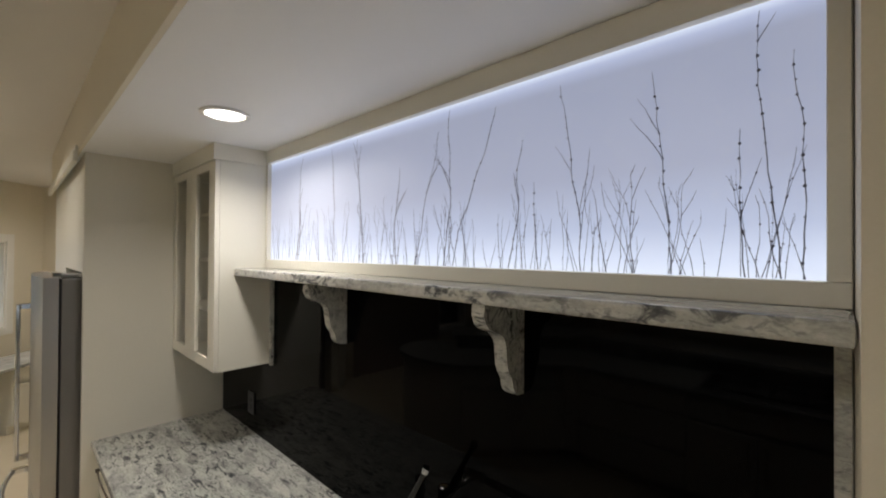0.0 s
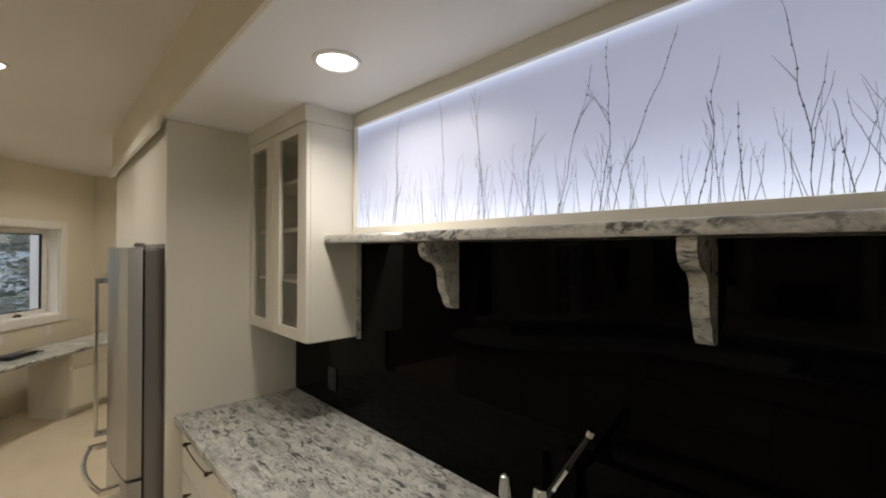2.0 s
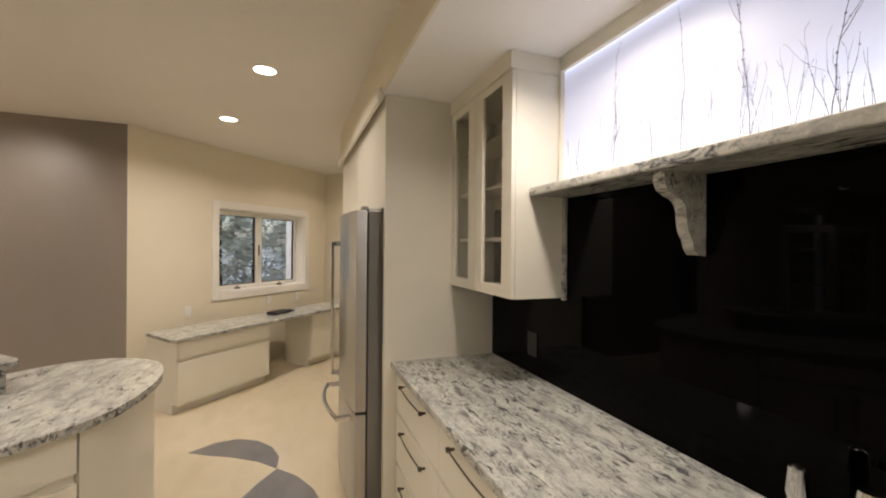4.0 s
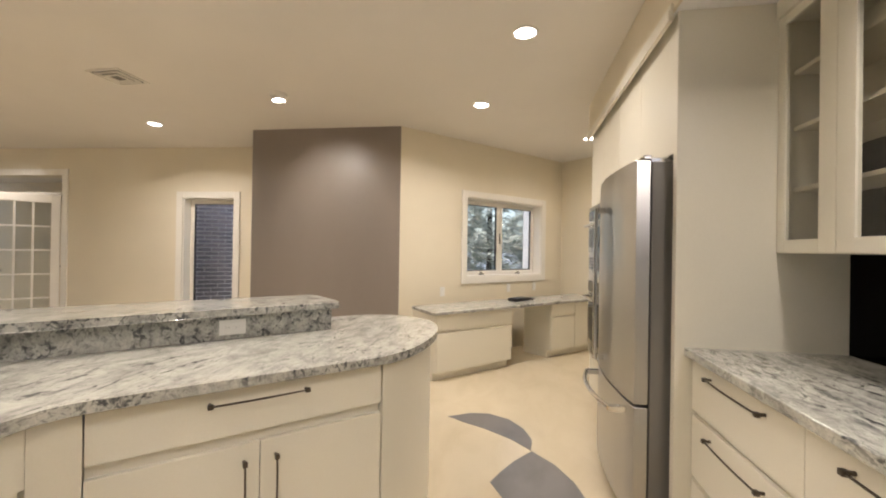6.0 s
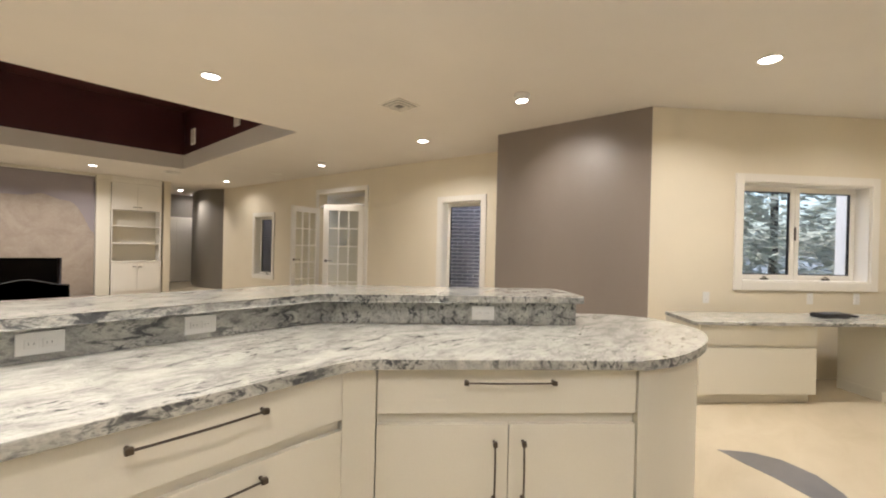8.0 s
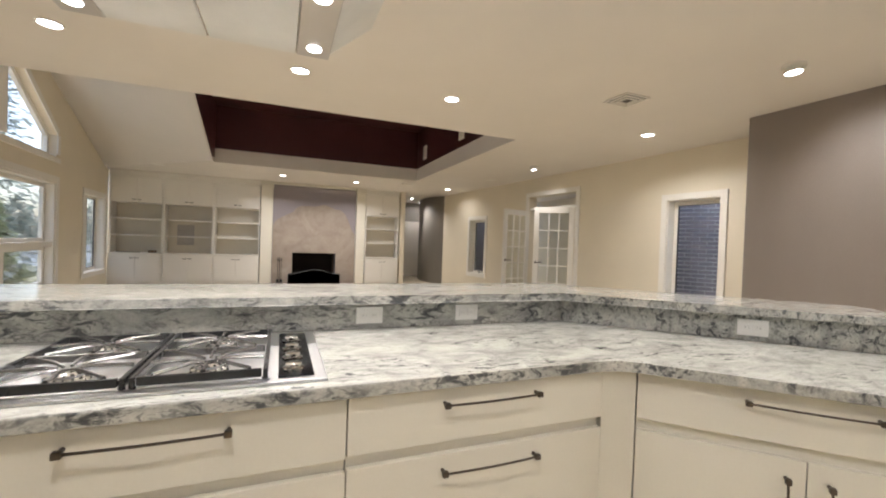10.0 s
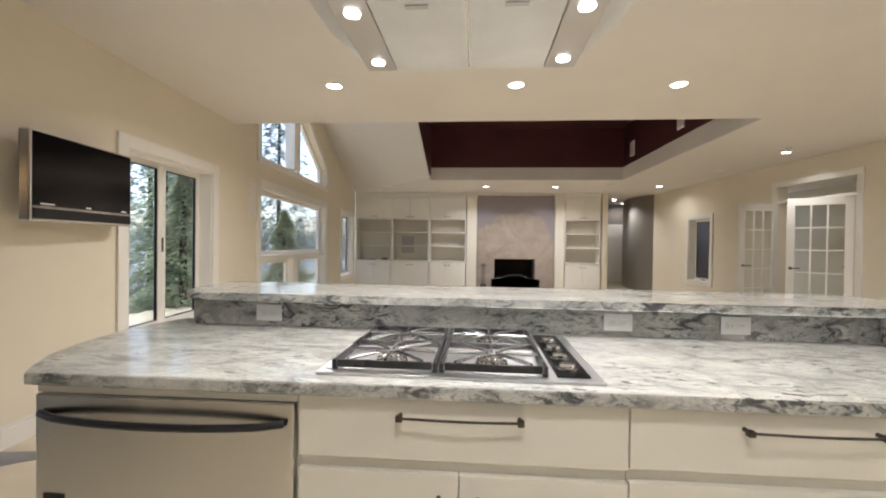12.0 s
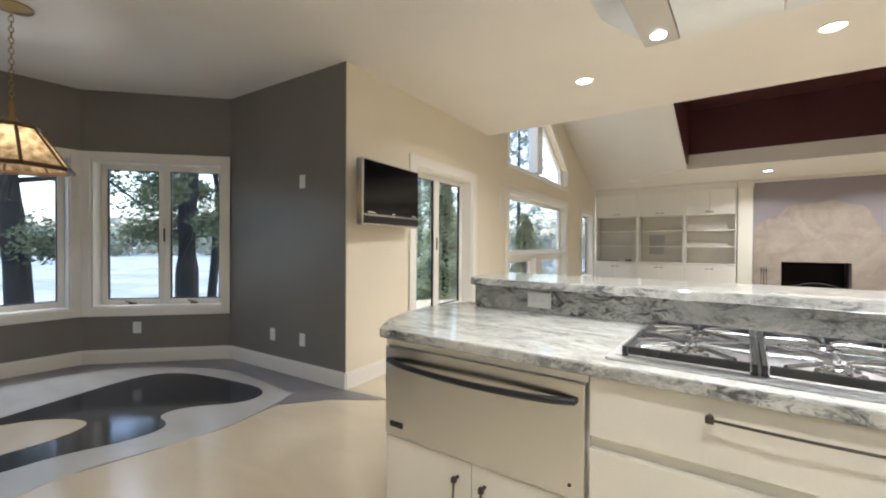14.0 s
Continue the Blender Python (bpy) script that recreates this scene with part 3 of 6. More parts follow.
# big picture window: fixed light over a pair of low lights
t = thing("window_6", "large white picture window over two low lights", "window", EM, kind="structure")
b = B()
frame_bars(b, 2.86, 6.26, 0.20, 2.15, 0.10, 0.0, 0.022, 0.004)
part("casing", b, TRIM, t)
b = B()
frame_bars(b, 2.96, 6.16, 0.30, 2.05, 0.03, -0.20, -0.001)
box(b, 2.991, 6.129, -0.18, -0.02, 0.98, 1.06, 0.004)
box(b, 4.501, 4.799, -0.18, -0.03, 0.331, 0.979, 0.004)
part("window_frame", b, TRIM, t)
for a, e, z0, z1 in ((3.0, 6.12, 1.06, 2.015), (3.0, 4.50, 0.335, 0.98), (4.80, 6.12, 0.335, 0.98)):
    b = B()
    frame_bars(b, a, e, z0, z1, 0.06, -0.17, -0.12, 0.004)
    s = part("sash", b, TRIM, t)
    b = B()
    box(b, a + 0.061, e - 0.061, -0.15, -0.144, z0 + 0.061, z1 - 0.061)
    p = part("pane", b, GLASS, s)
    p.visible_shadow = False
# raked window above it
t = thing("window_7", "white raked-head window high in the gable wall", "window", EM, kind="structure")
b = B()
box(b, 2.86, 6.26, 0.0, 0.03, 2.38, 2.46, 0.006)
for (x0, z0), (x1, z1) in zip(arc, arc[1:]):
    d = Vector((x1 - x0, z1 - z0)).normalized()
    nx, nz = -d.y * 0.10, d.x * 0.10
    v = [b.verts.new(p) for p in ((x0, 0.001, z0), (x1, 0.001, z1), (x1 + nx, 0.001, z1 + nz), (x0 + nx, 0.001, z0 + nz), (x0, 0.024, z0), (x1, 0.024, z1), (x1 + nx, 0.024, z1 + nz), (x0 + nx, 0.024, z0 + nz))]
    for q in ((0, 1, 2, 3), (4, 5, 6, 7), (0, 4, 5, 1), (2, 6, 7, 3)):
        b.faces.new([v[i] for i in q])
box(b, 6.161, 6.26, 0.001, 0.024, 2.46, 4.6)
part("casing", b, TRIM, t)
b = B()
for (x0, z0), (x1, z1) in zip(arc, arc[1:]):
    d = Vector((x1 - x0, z1 - z0)).normalized()
    nx, nz = d.y * 0.07, -d.x * 0.07
    v = [b.verts.new(p) for p in ((x0, -0.15, z0), (x1, -0.15, z1), (x1 + nx, -0.15, z1 + nz), (x0 + nx, -0.15, z0 + nz), (x0, -0.10, z0), (x1, -0.10, z1), (x1 + nx, -0.10, z1 + nz), (x0 + nx, -0.10, z0 + nz))]
    for q in ((0, 1, 2, 3), (4, 5, 6, 7), (0, 4, 5, 1), (2, 6, 7, 3)):
        b.faces.new([v[i] for i in q])
box(b, 2.97, 6.15, -0.15, -0.10, 2.461, 2.53, 0.003)
box(b, 4.50, 4.78, -0.19, -0.02, 2.531, 3.70, 0.003)
part("window_frame", b, TRIM, t)
b = B()
v = [b.verts.new((x, -0.125, z)) for x, z in [(6.15, 2.5), (6.15, 4.6)] + [(x, z - 0.02) for x, z in arc[::-1]] + [(2.98, 2.5)]]
b.faces.new(v)
p = part("pane", b, GLASS, t)
p.visible_shadow = False

# nook walls
b = B()
prism(b, [NB, NA, (2.383, -2.752), (2.60, -2.95), (4.2, -2.85)], 0.0, H)
solid("wall_nook_1", b, DARKGREY, "charcoal grey painted nook wall with an outside corner", "wall", kind="structure")
LB = (Vector(NC) - Vector(NB)).length
BW = along(NB, NC)


def nook_wall(name, p0, p1, s0, s1, wname):
    wall(name, p0, p1, DARKGREY, "charcoal grey painted bay wall with a casement window", thick=0.20, holes=[(s0, s1, 0.56, 2.03)])
    window(wname, "white two-light casement window in the bay", along(p0, p1), s0, s1, 0.56, 2.03, 2, casing=0.085, thick=0.20)


nook_wall("wall_nook_2", NB, NC, 0.085, LB - 0.085, "window_8")
nook_wall("wall_nook_3", NC, ND, 0.085, 2.155, "window_9")
# unseen walls, added to close the room and bounce its light
wall("wall_nook_4", ND, (4.0, 1.3), DARKGREY, "charcoal grey painted nook wall")
wall("wall_nook_5", (4.0, 1.3), (2.6, 1.3), WALL, "unseen cream wall added to close the nook end")
wall("wall_nook_6", (2.6, 1.3), (2.6, 0.74), WALL, "unseen cream return wall added to close the room")
for i, (p0, p1) in enumerate((((4.07, -2.64), (2.372, -2.752)), ((2.38, -2.75), (2.75, -7.2)), ((5.0, -1.64), (4.07, -2.64)), ((5.0, 0.6), (5.0, -1.64)))):
    skirting("baseboard_%d" % (i + 1), p1, p0)

# far end of the living room and the passage
wall("wall_south", (-4.0, FAR - 0.42), (3.4, FAR - 0.42), WALL, "cream painted end wall behind the bookcases", holes=[(1.93, 3.08, 0.0, 0.91)])
b = B()
arcw = chaikin([(-5.25, -12.50), (-5.02, -12.95), (-4.98, -13.5), (-5.17, -14.45)], 3)
prism(b, arcw + [(-5.5, -14.45), (-5.5, -12.40), (-5.30, -12.40)], 0.0, H)
solid("wall_curved", b, DARKGREY, "taupe painted curved wall at the passage", "wall", kind="structure", smooth=True)
wall("wall_passage", (-5.9, -15.3), (-3.9, -15.3), DARKGREY, "dark grey painted wall above the passage door")
wall("wall_passage_west", (-5.5, -14.451), (-5.5, -15.3), GREY, "taupe painted passage wall")
wall("wall_passage_side", (-4.0, -15.3), (-4.0, FAR + 0.04), WALL, "cream painted side wall of the passage")


def panel_door(name, label, m, w, h):
    """A six-panel door, its face at local y = 0."""
    t = thing(name, label, "door", m, kind="structure")
    b = B()
    box(b, 0, w, -0.035, -0.008, 0.01, h, 0.002)
    part("slab", b, TRIM, t)
    b = B()
    st = 0.11
    for x0, x1 in ((0, st), (w / 2 - 0.05, w / 2 + 0.05), (w - st, w)):
        box(b, x0, x1, -0.0075, 0.004, 0.01, h, 0.003)
    for z0, z1 in ((0.01, 0.22), (0.80, 0.93), (1.55, 1.65), (h - 0.12, h)):
        box(b, st + 0.001, w / 2 - 0.051, -0.0075, 0.0035, z0, z1, 0.003)
        box(b, w / 2 + 0.051, w - st - 0.001, -0.0075, 0.0035, z0, z1, 0.003)
    part("rails", b, TRIM, t)
    b = B()
    tube(b, [(w - 0.06, 0.004, 0.95), (w - 0.06, 0.05, 0.95), (w - 0.16, 0.055, 0.95)], 0.009, 8)
    part("door_handle", b, BRONZE, t)
    return t


panel_door("door_1", "white six-panel passage door, closed", along((-5.46, -15.29), (-4.0, -15.29)), 0.82, 2.03)
# hall behind the french doors
wall("wall_hall", (-7.05, -5.8), (-6.95, -10.2), WALL, "cream painted hall wall behind the french doors")
wall("wall_hall_2", (-6.2, -6.2), (-7.05, -6.2), WALL, "cream painted hall end wall")
b = B()
box(b, -7.2, -5.9, -10.2, -5.8, 2.45, 2.55)
solid("ceiling_hall", b, CEIL, "white hall ceiling behind the french doors", "ceiling", kind="structure")
panel_door("door_2", "white six-panel hall door, closed", along((-7.04, -6.9), (-7.0, -8.9)), 0.80, 2.03)
panel_door("door_3", "white six-panel hall door, closed", along((-7.02, -7.75), (-6.98, -9.7)), 0.80, 2.03)
# french door frame and leaves
t = thing("door_frame", "white casing and transom bar of the french doors", "door frame", WM, kind="structure")
b = B()
box(b, 3.33, 3.42, 0.0, 0.022, 0.0, 2.33, 0.004)
box(b, 4.83, 4.92, 0.0, 0.022, 0.0, 2.33, 0.004)
box(b, 3.33, 4.92, 0.0, 0.024, 2.331, 2.42, 0.004)
part("casing", b, TRIM, t)
b = B()
box(b, 3.421, 4.829, -0.18, -0.02, 2.05, 2.09, 0.004)
part("transom_bar", b, TRIM, t)


def french_leaf(name, m, w, h=2.03, flip=1):
    t = thing(name, "white french door leaf with fifteen panes, standing open", "door", m, kind="structure")
    b = B()
    box(b, 0, 0.095, -0.02, 0.02, 0.012, h, 0.003)
    box(b, w - 0.095, w, -0.02, 0.02, 0.012, h, 0.003)
    box(b, 0.0955, w - 0.0955, -0.0195, 0.0195, 0.012, 0.24, 0.003)
    box(b, 0.0955, w - 0.0955, -0.0195, 0.0195, h - 0.11, h, 0.003)
    part("door_leaf", b, TRIM, t)
    b = B()
    pw, ph = (w - 0.19) / 3, (h - 0.35) / 5
    for i in (1, 2):
        box(b, 0.095 + i * pw - 0.011, 0.095 + i * pw + 0.011, -0.014, 0.014, 0.2405, h - 0.1105)
    for j in range(1, 5):
        for i in range(3):
            box(b, 0.0965 + i * pw + 0.011, 0.0935 + (i + 1) * pw - 0.011, -0.0135, 0.0135, 0.24 + j * ph - 0.011, 0.24 + j * ph + 0.011)
    part("muntins", b, TRIM, t)
    for i in range(3):
        for j in range(5):
            b = B()
            box(b, 0.106 + i * pw, 0.084 + (i + 1) * pw, -0.003, 0.003, 0.251 + j * ph, 0.229 + (j + 1) * ph)
            p = part("pane", b, GLASS, t)
            p.visible_shadow = False
    for s in (-1, 1):
        b = B()
        lathe(b, [(0.024, 0.0), (0.024, 0.006), (0.02, 0.008)], 16)
        tube(b, [(0, 0, 0.006), (0, 0, 0.05), (-0.02, 0, 0.055), (-0.11, 0, 0.055)], 0.008, 8)
        part("door_handle", b, BRONZE, t, "dark bronze lever handle", pose(w - 0.055, s * 0.0205, 0.97, -90 * s), True)
    return t


french_leaf("french_door", along((-5.752, -6.84), (-5.177, -7.31)), 0.74)
french_leaf("french_door", along((-5.640, -8.20), (-4.945, -8.03)), 0.74)

# ---------------------------------------------------------------- counter run under the lit panel
b = B()
box(b, -4.862, 2.6, 0.285, 0.2995, 2.43, H - 0.001)
box(b, -4.862, 2.6, 0.300, BACK - 0.002, 2.451, H - 0.001)
solid("soffit", b, WALL, "cream painted soffit over the counter and fridge", "soffit", kind="structure")
# underside coloured whiter in place of the panel's light on it
b = B()
box(b, -4.862, 2.6, 0.300, BACK - 0.002, 2.43, 2.450)
solid("soffit_board", b, BOARD, "soffit underside, whitened to stand in for the panel's light", "soffit", kind="structure")
b = B()
box(b, -4.86, -2.80, 0.262, 0.284, 2.375, 2.425, 0.006)
box(b, -4.86, -2.80, 0.272, 0.284, 2.426, 2.455, 0.004)
solid("crown_trim", b, CAB, "cream crown trim above the fridge cabinets", "trim", kind="structure")
RUN = along((0.03, 0.385), (-2.82, 0.385))


def stack(x0, x1, hl):
    a, e = 0.03 - x1, 0.03 - x0
    f = [("drawer", a, e, 0.645, 0.870, "mid", hl), ("drawer", a, e, 0.355, 0.622, "mid", hl), ("drawer", a, e, 0.105, 0.332, "mid", hl)]
    return cabinet("base_cabinet", "cream lacquered three-drawer base cabinet with bronze handles", RUN, a, e, 0.60, f, 0.876, "counter base cabinets")


stack(-2.815, -2.10, 0.36)
stack(-2.10, -1.40, 0.36)
a, e = 0.03 + 0.48, 0.03 + 1.40
cabinet("sink_cabinet", "cream lacquered sink base cabinet with two doors", RUN, a, e, 0.60,
        [("drawer", a, e, 0.70, 0.87, "", 0), ("door", a, (a + e) / 2, 0.105, 0.68, "right", 0.2), ("door", (a + e) / 2, e, 0.105, 0.68, "left", 0.2)], 0.876, "counter base cabinets")
cabinet("base_cabinet", "cream lacquered base cabinet with one door", RUN, 0.0, 0.51, 0.60, [("door", 0.0, 0.51, 0.105, 0.87, "left", 0.2)], 0.876, "counter base cabinets")
b = B()
prism(b, [(-2.818, 0.352), (-1.26, 0.352), (-1.26, 0.52), (-0.52, 0.52), (-0.52, 0.352), (0.028, 0.352), (0.028, BACK - 0.003), (-2.818, BACK - 0.003)], 0.877, 0.914, 0.006)
box(b, -1.259, -0.521, 0.353, 0.445, 0.878, 0.914, 0.004)
solid("worktop", b, GRANITE2, "grey veined polished granite worktop along the wall", "worktop")
t = thing("sink", "stainless undermount sink in the granite worktop", "sink")
b = B()
box(b, -1.27, -0.51, 0.44, 0.448, 0.70, 0.876)
box(b, -1.27, -0.51, 0.512, 0.52, 0.70, 0.876)
box(b, -1.27, -1.262, 0.448, 0.512, 0.70, 0.876)
box(b, -0.518, -0.51, 0.448, 0.512, 0.70, 0.876)
box(b, -1.27, -0.51, 0.44, 0.52, 0.692, 0.70)
part("basin", b, STEELH, t)
# faucet at the back of the worktop
t = thing("faucet", "chrome faucet with a long lever on the worktop", "faucet", pose(-0.985, 0.875, 0.914))
b = B()
lathe(b, [(0.028, 0.0), (0.028, 0.010), (0.021, 0.018), (0.021, 0.14), (0.025, 0.155), (0.021, 0.185), (0.008, 0.190)], 20)
part("body", b, CHROME, t, smooth=True)
b = B()
tube(b, [(0, 0, 0.13), (0, -0.06, 0.155), (0, -0.14, 0.158), (0, -0.20, 0.145), (0, -0.212, 0.12)], 0.012, 12)
part("spout", b, CHROME, t, smooth=True)
# lever coloured black in place of the dark glass mirrored in it
b = B()
tube(b, [(0.004, 0.0, 0.15), (0.03, 0.004, 0.19), (0.09, 0.008, 0.29), (0.14, 0.01, 0.375)], 0.010, 10, 0.008)
lever = part("lever", b, SCREEN, t, "slim lever, black for the dark glass it mirrors", smooth=True)
b = B()
tube(b, [(0.138, 0.01, 0.370), (0.144, 0.01, 0.386)], 0.012, 10)
part("lever_tip", b, CHROME, lever, smooth=True)
# chrome strip laid on as the bright highlight along the lever
b = B()
tube(b, [(0.045, -0.012, 0.20), (0.085, -0.008, 0.268)], 0.006, 8)
part("lever_glint", b, CHROME, lever, smooth=True)
b = B()
lathe(b, [(0.024, 0.0), (0.024, 0.01), (0.017, 0.016), (0.017, 0.10), (0.021, 0.115), (0.017, 0.170), (0.006, 0.178)], 18, (-0.125, 0, 0))
part("sprayer", b, CHROME, t, smooth=True)
# black glass splash
b = B()
box(b, -2.817, 0.006, BACK - 0.012, BACK - 0.002, 0.9145, 1.796)
solid("backsplash", b, BLACKGLASS, "glossy black glass backsplash behind the worktop", "backsplash")
b = B()
box(b, -2.105, -2.085, BACK - 0.030, BACK - 0.0125, 1.33, 1.796, 0.002)
solid("backsplash_edge", b, GRANITE2, "narrow granite edging strip beside the wall cabinet", "backsplash")
b = B()
box(b, 0.006, 0.028, BACK - 0.030, BACK - 0.002, 0.915, 1.796, 0.002)
solid("backsplash_edge", b, GRANITE2, "narrow granite edging strip at the splash's end", "backsplash")
t = thing("outlet", "black outlet plate on the black glass splash", "outlet", along((-2.36, BACK - 0.0125), (-3.36, BACK - 0.0125), 1.07))
b = B()
box(b, -0.04, 0.04, 0.0005, 0.007, -0.06, 0.06, 0.003)
pl = part("plate", b, BLACK, t)
for dz in (-0.02, 0.02):
    b = B()
    box(b, -0.0165, 0.0165, 0.0072, 0.009, dz - 0.014, dz + 0.014, 0.002)
    part("socket", b, IRON, pl)
# granite shelf and its brackets
b = B()
box(b, -2.104, 0.028, 0.80, BACK - 0.003, 1.797, 1.833, 0.007)
solid("granite_shelf", b, GRANITE2, "grey veined granite shelf below the lit panel", "shelf")


def bracket(x):
    b = B()
    y0 = BACK - 0.0125
    prof = [(0, 0), (-0.175, 0), (-0.178, -0.03), (-0.165, -0.06), (-0.135, -0.075), (-0.105, -0.085), (-0.085, -0.11), (-0.082, -0.15), (-0.075, -0.19), (-0.055, -0.215), (-0.05, -0.245), (-0.03, -0.262), (0, -0.265)]
    prof = [prof[0], prof[1]] + chaikin(prof[2:-1], 1) + [prof[-1]]
    lo = [b.verts.new((x - 0.019, y0 + 0.97 * p, 1.796 + 0.94 * z)) for p, z in prof]
    hi = [b.verts.new((x + 0.019, y0 + 0.97 * p, 1.796 + 0.94 * z)) for p, z in prof]
    b.faces.new(lo)
    b.faces.new(hi[::-1])
    k = len(prof)
    for i in range(k):
        b.faces.new((lo[i], lo[(i + 1) % k], hi[(i + 1) % k], hi[i]))
    return solid("shelf_bracket", b, GRANITE2, "curved granite bracket under the shelf", "bracket", group="shelf brackets")


bracket(-1.439)
bracket(-0.606)

# lit twig panel
m, n, l, bs = tree("backlit resin")
tc, sx = n.new("ShaderNodeTexCoord"), n.new("ShaderNodeSeparateXYZ")
l.new(tc.outputs["Object"], sx.inputs[0])
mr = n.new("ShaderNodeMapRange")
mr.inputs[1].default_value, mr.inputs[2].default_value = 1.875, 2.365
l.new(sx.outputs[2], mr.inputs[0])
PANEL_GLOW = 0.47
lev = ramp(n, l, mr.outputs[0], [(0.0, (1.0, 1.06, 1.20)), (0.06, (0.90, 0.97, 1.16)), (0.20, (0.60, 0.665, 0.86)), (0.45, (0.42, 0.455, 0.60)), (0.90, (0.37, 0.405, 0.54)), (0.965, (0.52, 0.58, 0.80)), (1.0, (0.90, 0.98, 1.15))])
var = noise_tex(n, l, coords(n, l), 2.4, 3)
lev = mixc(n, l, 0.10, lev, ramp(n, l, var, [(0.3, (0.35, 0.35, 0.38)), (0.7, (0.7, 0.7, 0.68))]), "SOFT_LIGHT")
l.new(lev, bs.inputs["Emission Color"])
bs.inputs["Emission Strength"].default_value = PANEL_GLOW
bs.inputs["Base Color"].default_value = (0.35, 0.36, 0.40, 1)
bs.inputs["Roughness"].default_value = 0.42
RESIN = m
TWIG = plain("dry twig", (0.15, 0.14, 0.16), 0.8, vary=0.3, relief=0)
lp = thing("light_panel", "backlit frosted panel with dark birch twigs set in it", "light panel")
b = B()
box(b, -2.104, 0.027, 0.952, 0.998, 1.8335, 1.875, 0.002)
box(b, -2.104, 0.027, 0.952, 0.998, 2.365, 2.429, 0.002)
box(b, -2.104, -2.088, 0.952, 0.998, 1.8755, 2.3645, 0.002)
box(b, -0.002, 0.027, 0.952, 0.998, 1.8755, 2.3645, 0.002)
part("panel_frame", b, CAB, lp, "cream painted frame")
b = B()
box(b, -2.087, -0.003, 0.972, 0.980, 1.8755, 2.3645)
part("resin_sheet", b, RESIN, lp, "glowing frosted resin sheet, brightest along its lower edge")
rng = random.Random(7)


def grow(b, p, ang, length, r, depth):
    """One twig: a kinked tapering stem with knuckles and side shoots, in the plane of the sheet."""
    k = max(3, int(length / 0.026))
    pts, a = [p], ang
    x, z = p
    for i in range(k):
        a += rng.uniform(-0.16, 0.16) + (ang - a) * 0.4
        x += math.cos(a) * length / k
        z += math.sin(a) * length / k
        if z > 2.355 or not (-2.08 < x < -0.01):
            break
        pts.append((x, z))
        if depth and i > 1 and rng.random() < 0.20:
            grow(b, (x, z), a + rng.choice((-1, 1)) * rng.uniform(0.18, 0.5), length * rng.uniform(0.18, 0.5) * (1 - i / k * 0.5), r * 0.7, depth - 1)
    if len(pts) > 2:
        y = 0.966 + rng.uniform(-0.002, 0.002)
        tube(b, [(q[0], y, q[1]) for q in pts], r, 5, r * 0.4)
        for q in pts[1:-1]:
            if rng.random() < 0.75:
                bmesh.ops.create_icosphere(b, subdivisions=1, radius=r * rng.uniform(1.7, 2.7), matrix=Matrix.Translation((q[0] + rng.uniform(-r, r), y, q[1])))


# foot, lean and height of the tall stems, from the cabinet to the end wall
TALL = [(-1.78, 0.0, 0.41), (-1.49, 0.0, 0.47), (-1.28, -0.02, 0.475), (-1.10, 0.02, 0.33), (-0.99, 0.06, 0.37), (-0.86, 0.02, 0.475), (-0.82, 0.14, 0.47), (-0.62, 0.04, 0.34), (-0.53, -0.01, 0.22),
        (-0.42, -0.03, 0.45), (-0.36, -0.03, 0.19), (-0.30, -0.01, 0.21), (-0.23, -0.02, 0.42), (-0.11, -0.03, 0.27), (-0.06, 0.01, 0.475), (-0.03, 0.0, 0.39)]
for x, lean, high in TALL:
    b = B()
    grow(b, (x, 1.877), math.atan2(high, lean), high, 0.0012, 2)
    for k in range(2):
        grow(b, (x + rng.uniform(-0.03, 0.03), 1.877), math.pi / 2 + rng.uniform(-0.2, 0.2), rng.uniform(0.10, 0.24), 0.0008, 2)
    part("twig", b, TWIG, lp)
for i in range(56):
    b = B()
    x = -2.07 + 2.05 * (i + rng.random()) / 56
    for _ in range(2):
        grow(b, (x + rng.uniform(-0.025, 0.025), 1.877), math.pi / 2 + rng.uniform(-0.2, 0.2), rng.uniform(0.07, 0.22), 0.0007, 1)
    part("twig", b, TWIG, lp)

# glazed wall cabinet
gc = thing("glass_cabinet", "cream wall cabinet with two glazed doors, empty shelves", "cabinet")
X0, X1, Y0, Z0, Z1 = -2.818, -2.107, 0.714, 1.34, 2.35
b = B()
box(b, X0, X0 + 0.018, Y0 + 0.021, BACK - 0.003, Z0, Z1)
part("side", b, CAB, gc)
b = B()
box(b, X1 - 0.018, X1, Y0 + 0.021, BACK - 0.003, Z0, Z1, 0.001)
part("side", b, CAB, gc)
b = B()
box(b, X0 + 0.0185, X1 - 0.0185, Y0 + 0.021, BACK - 0.003, Z0, Z0 + 0.018)
part("bottom", b, CAB, gc)
b = B()
box(b, X0 + 0.0185, X1 - 0.0185, Y0 + 0.021, BACK - 0.003, Z1 - 0.018, Z1)
part("top", b, CAB, gc)
b = B()
box(b, X0 + 0.0185, X1 - 0.0185, BACK - 0.012, BACK - 0.004, Z0 + 0.0185, Z1 - 0.0185)
part("back", b, CABIN, gc)
for z in (1.60, 1.86, 2.10):
    b = B()
    box(b, X0 + 0.02, X1 - 0.02, Y0 + 0.05, BACK - 0.014, z, z + 0.018, 0.002)
    part("shelf", b, CABIN, gc)
mid = -2.488
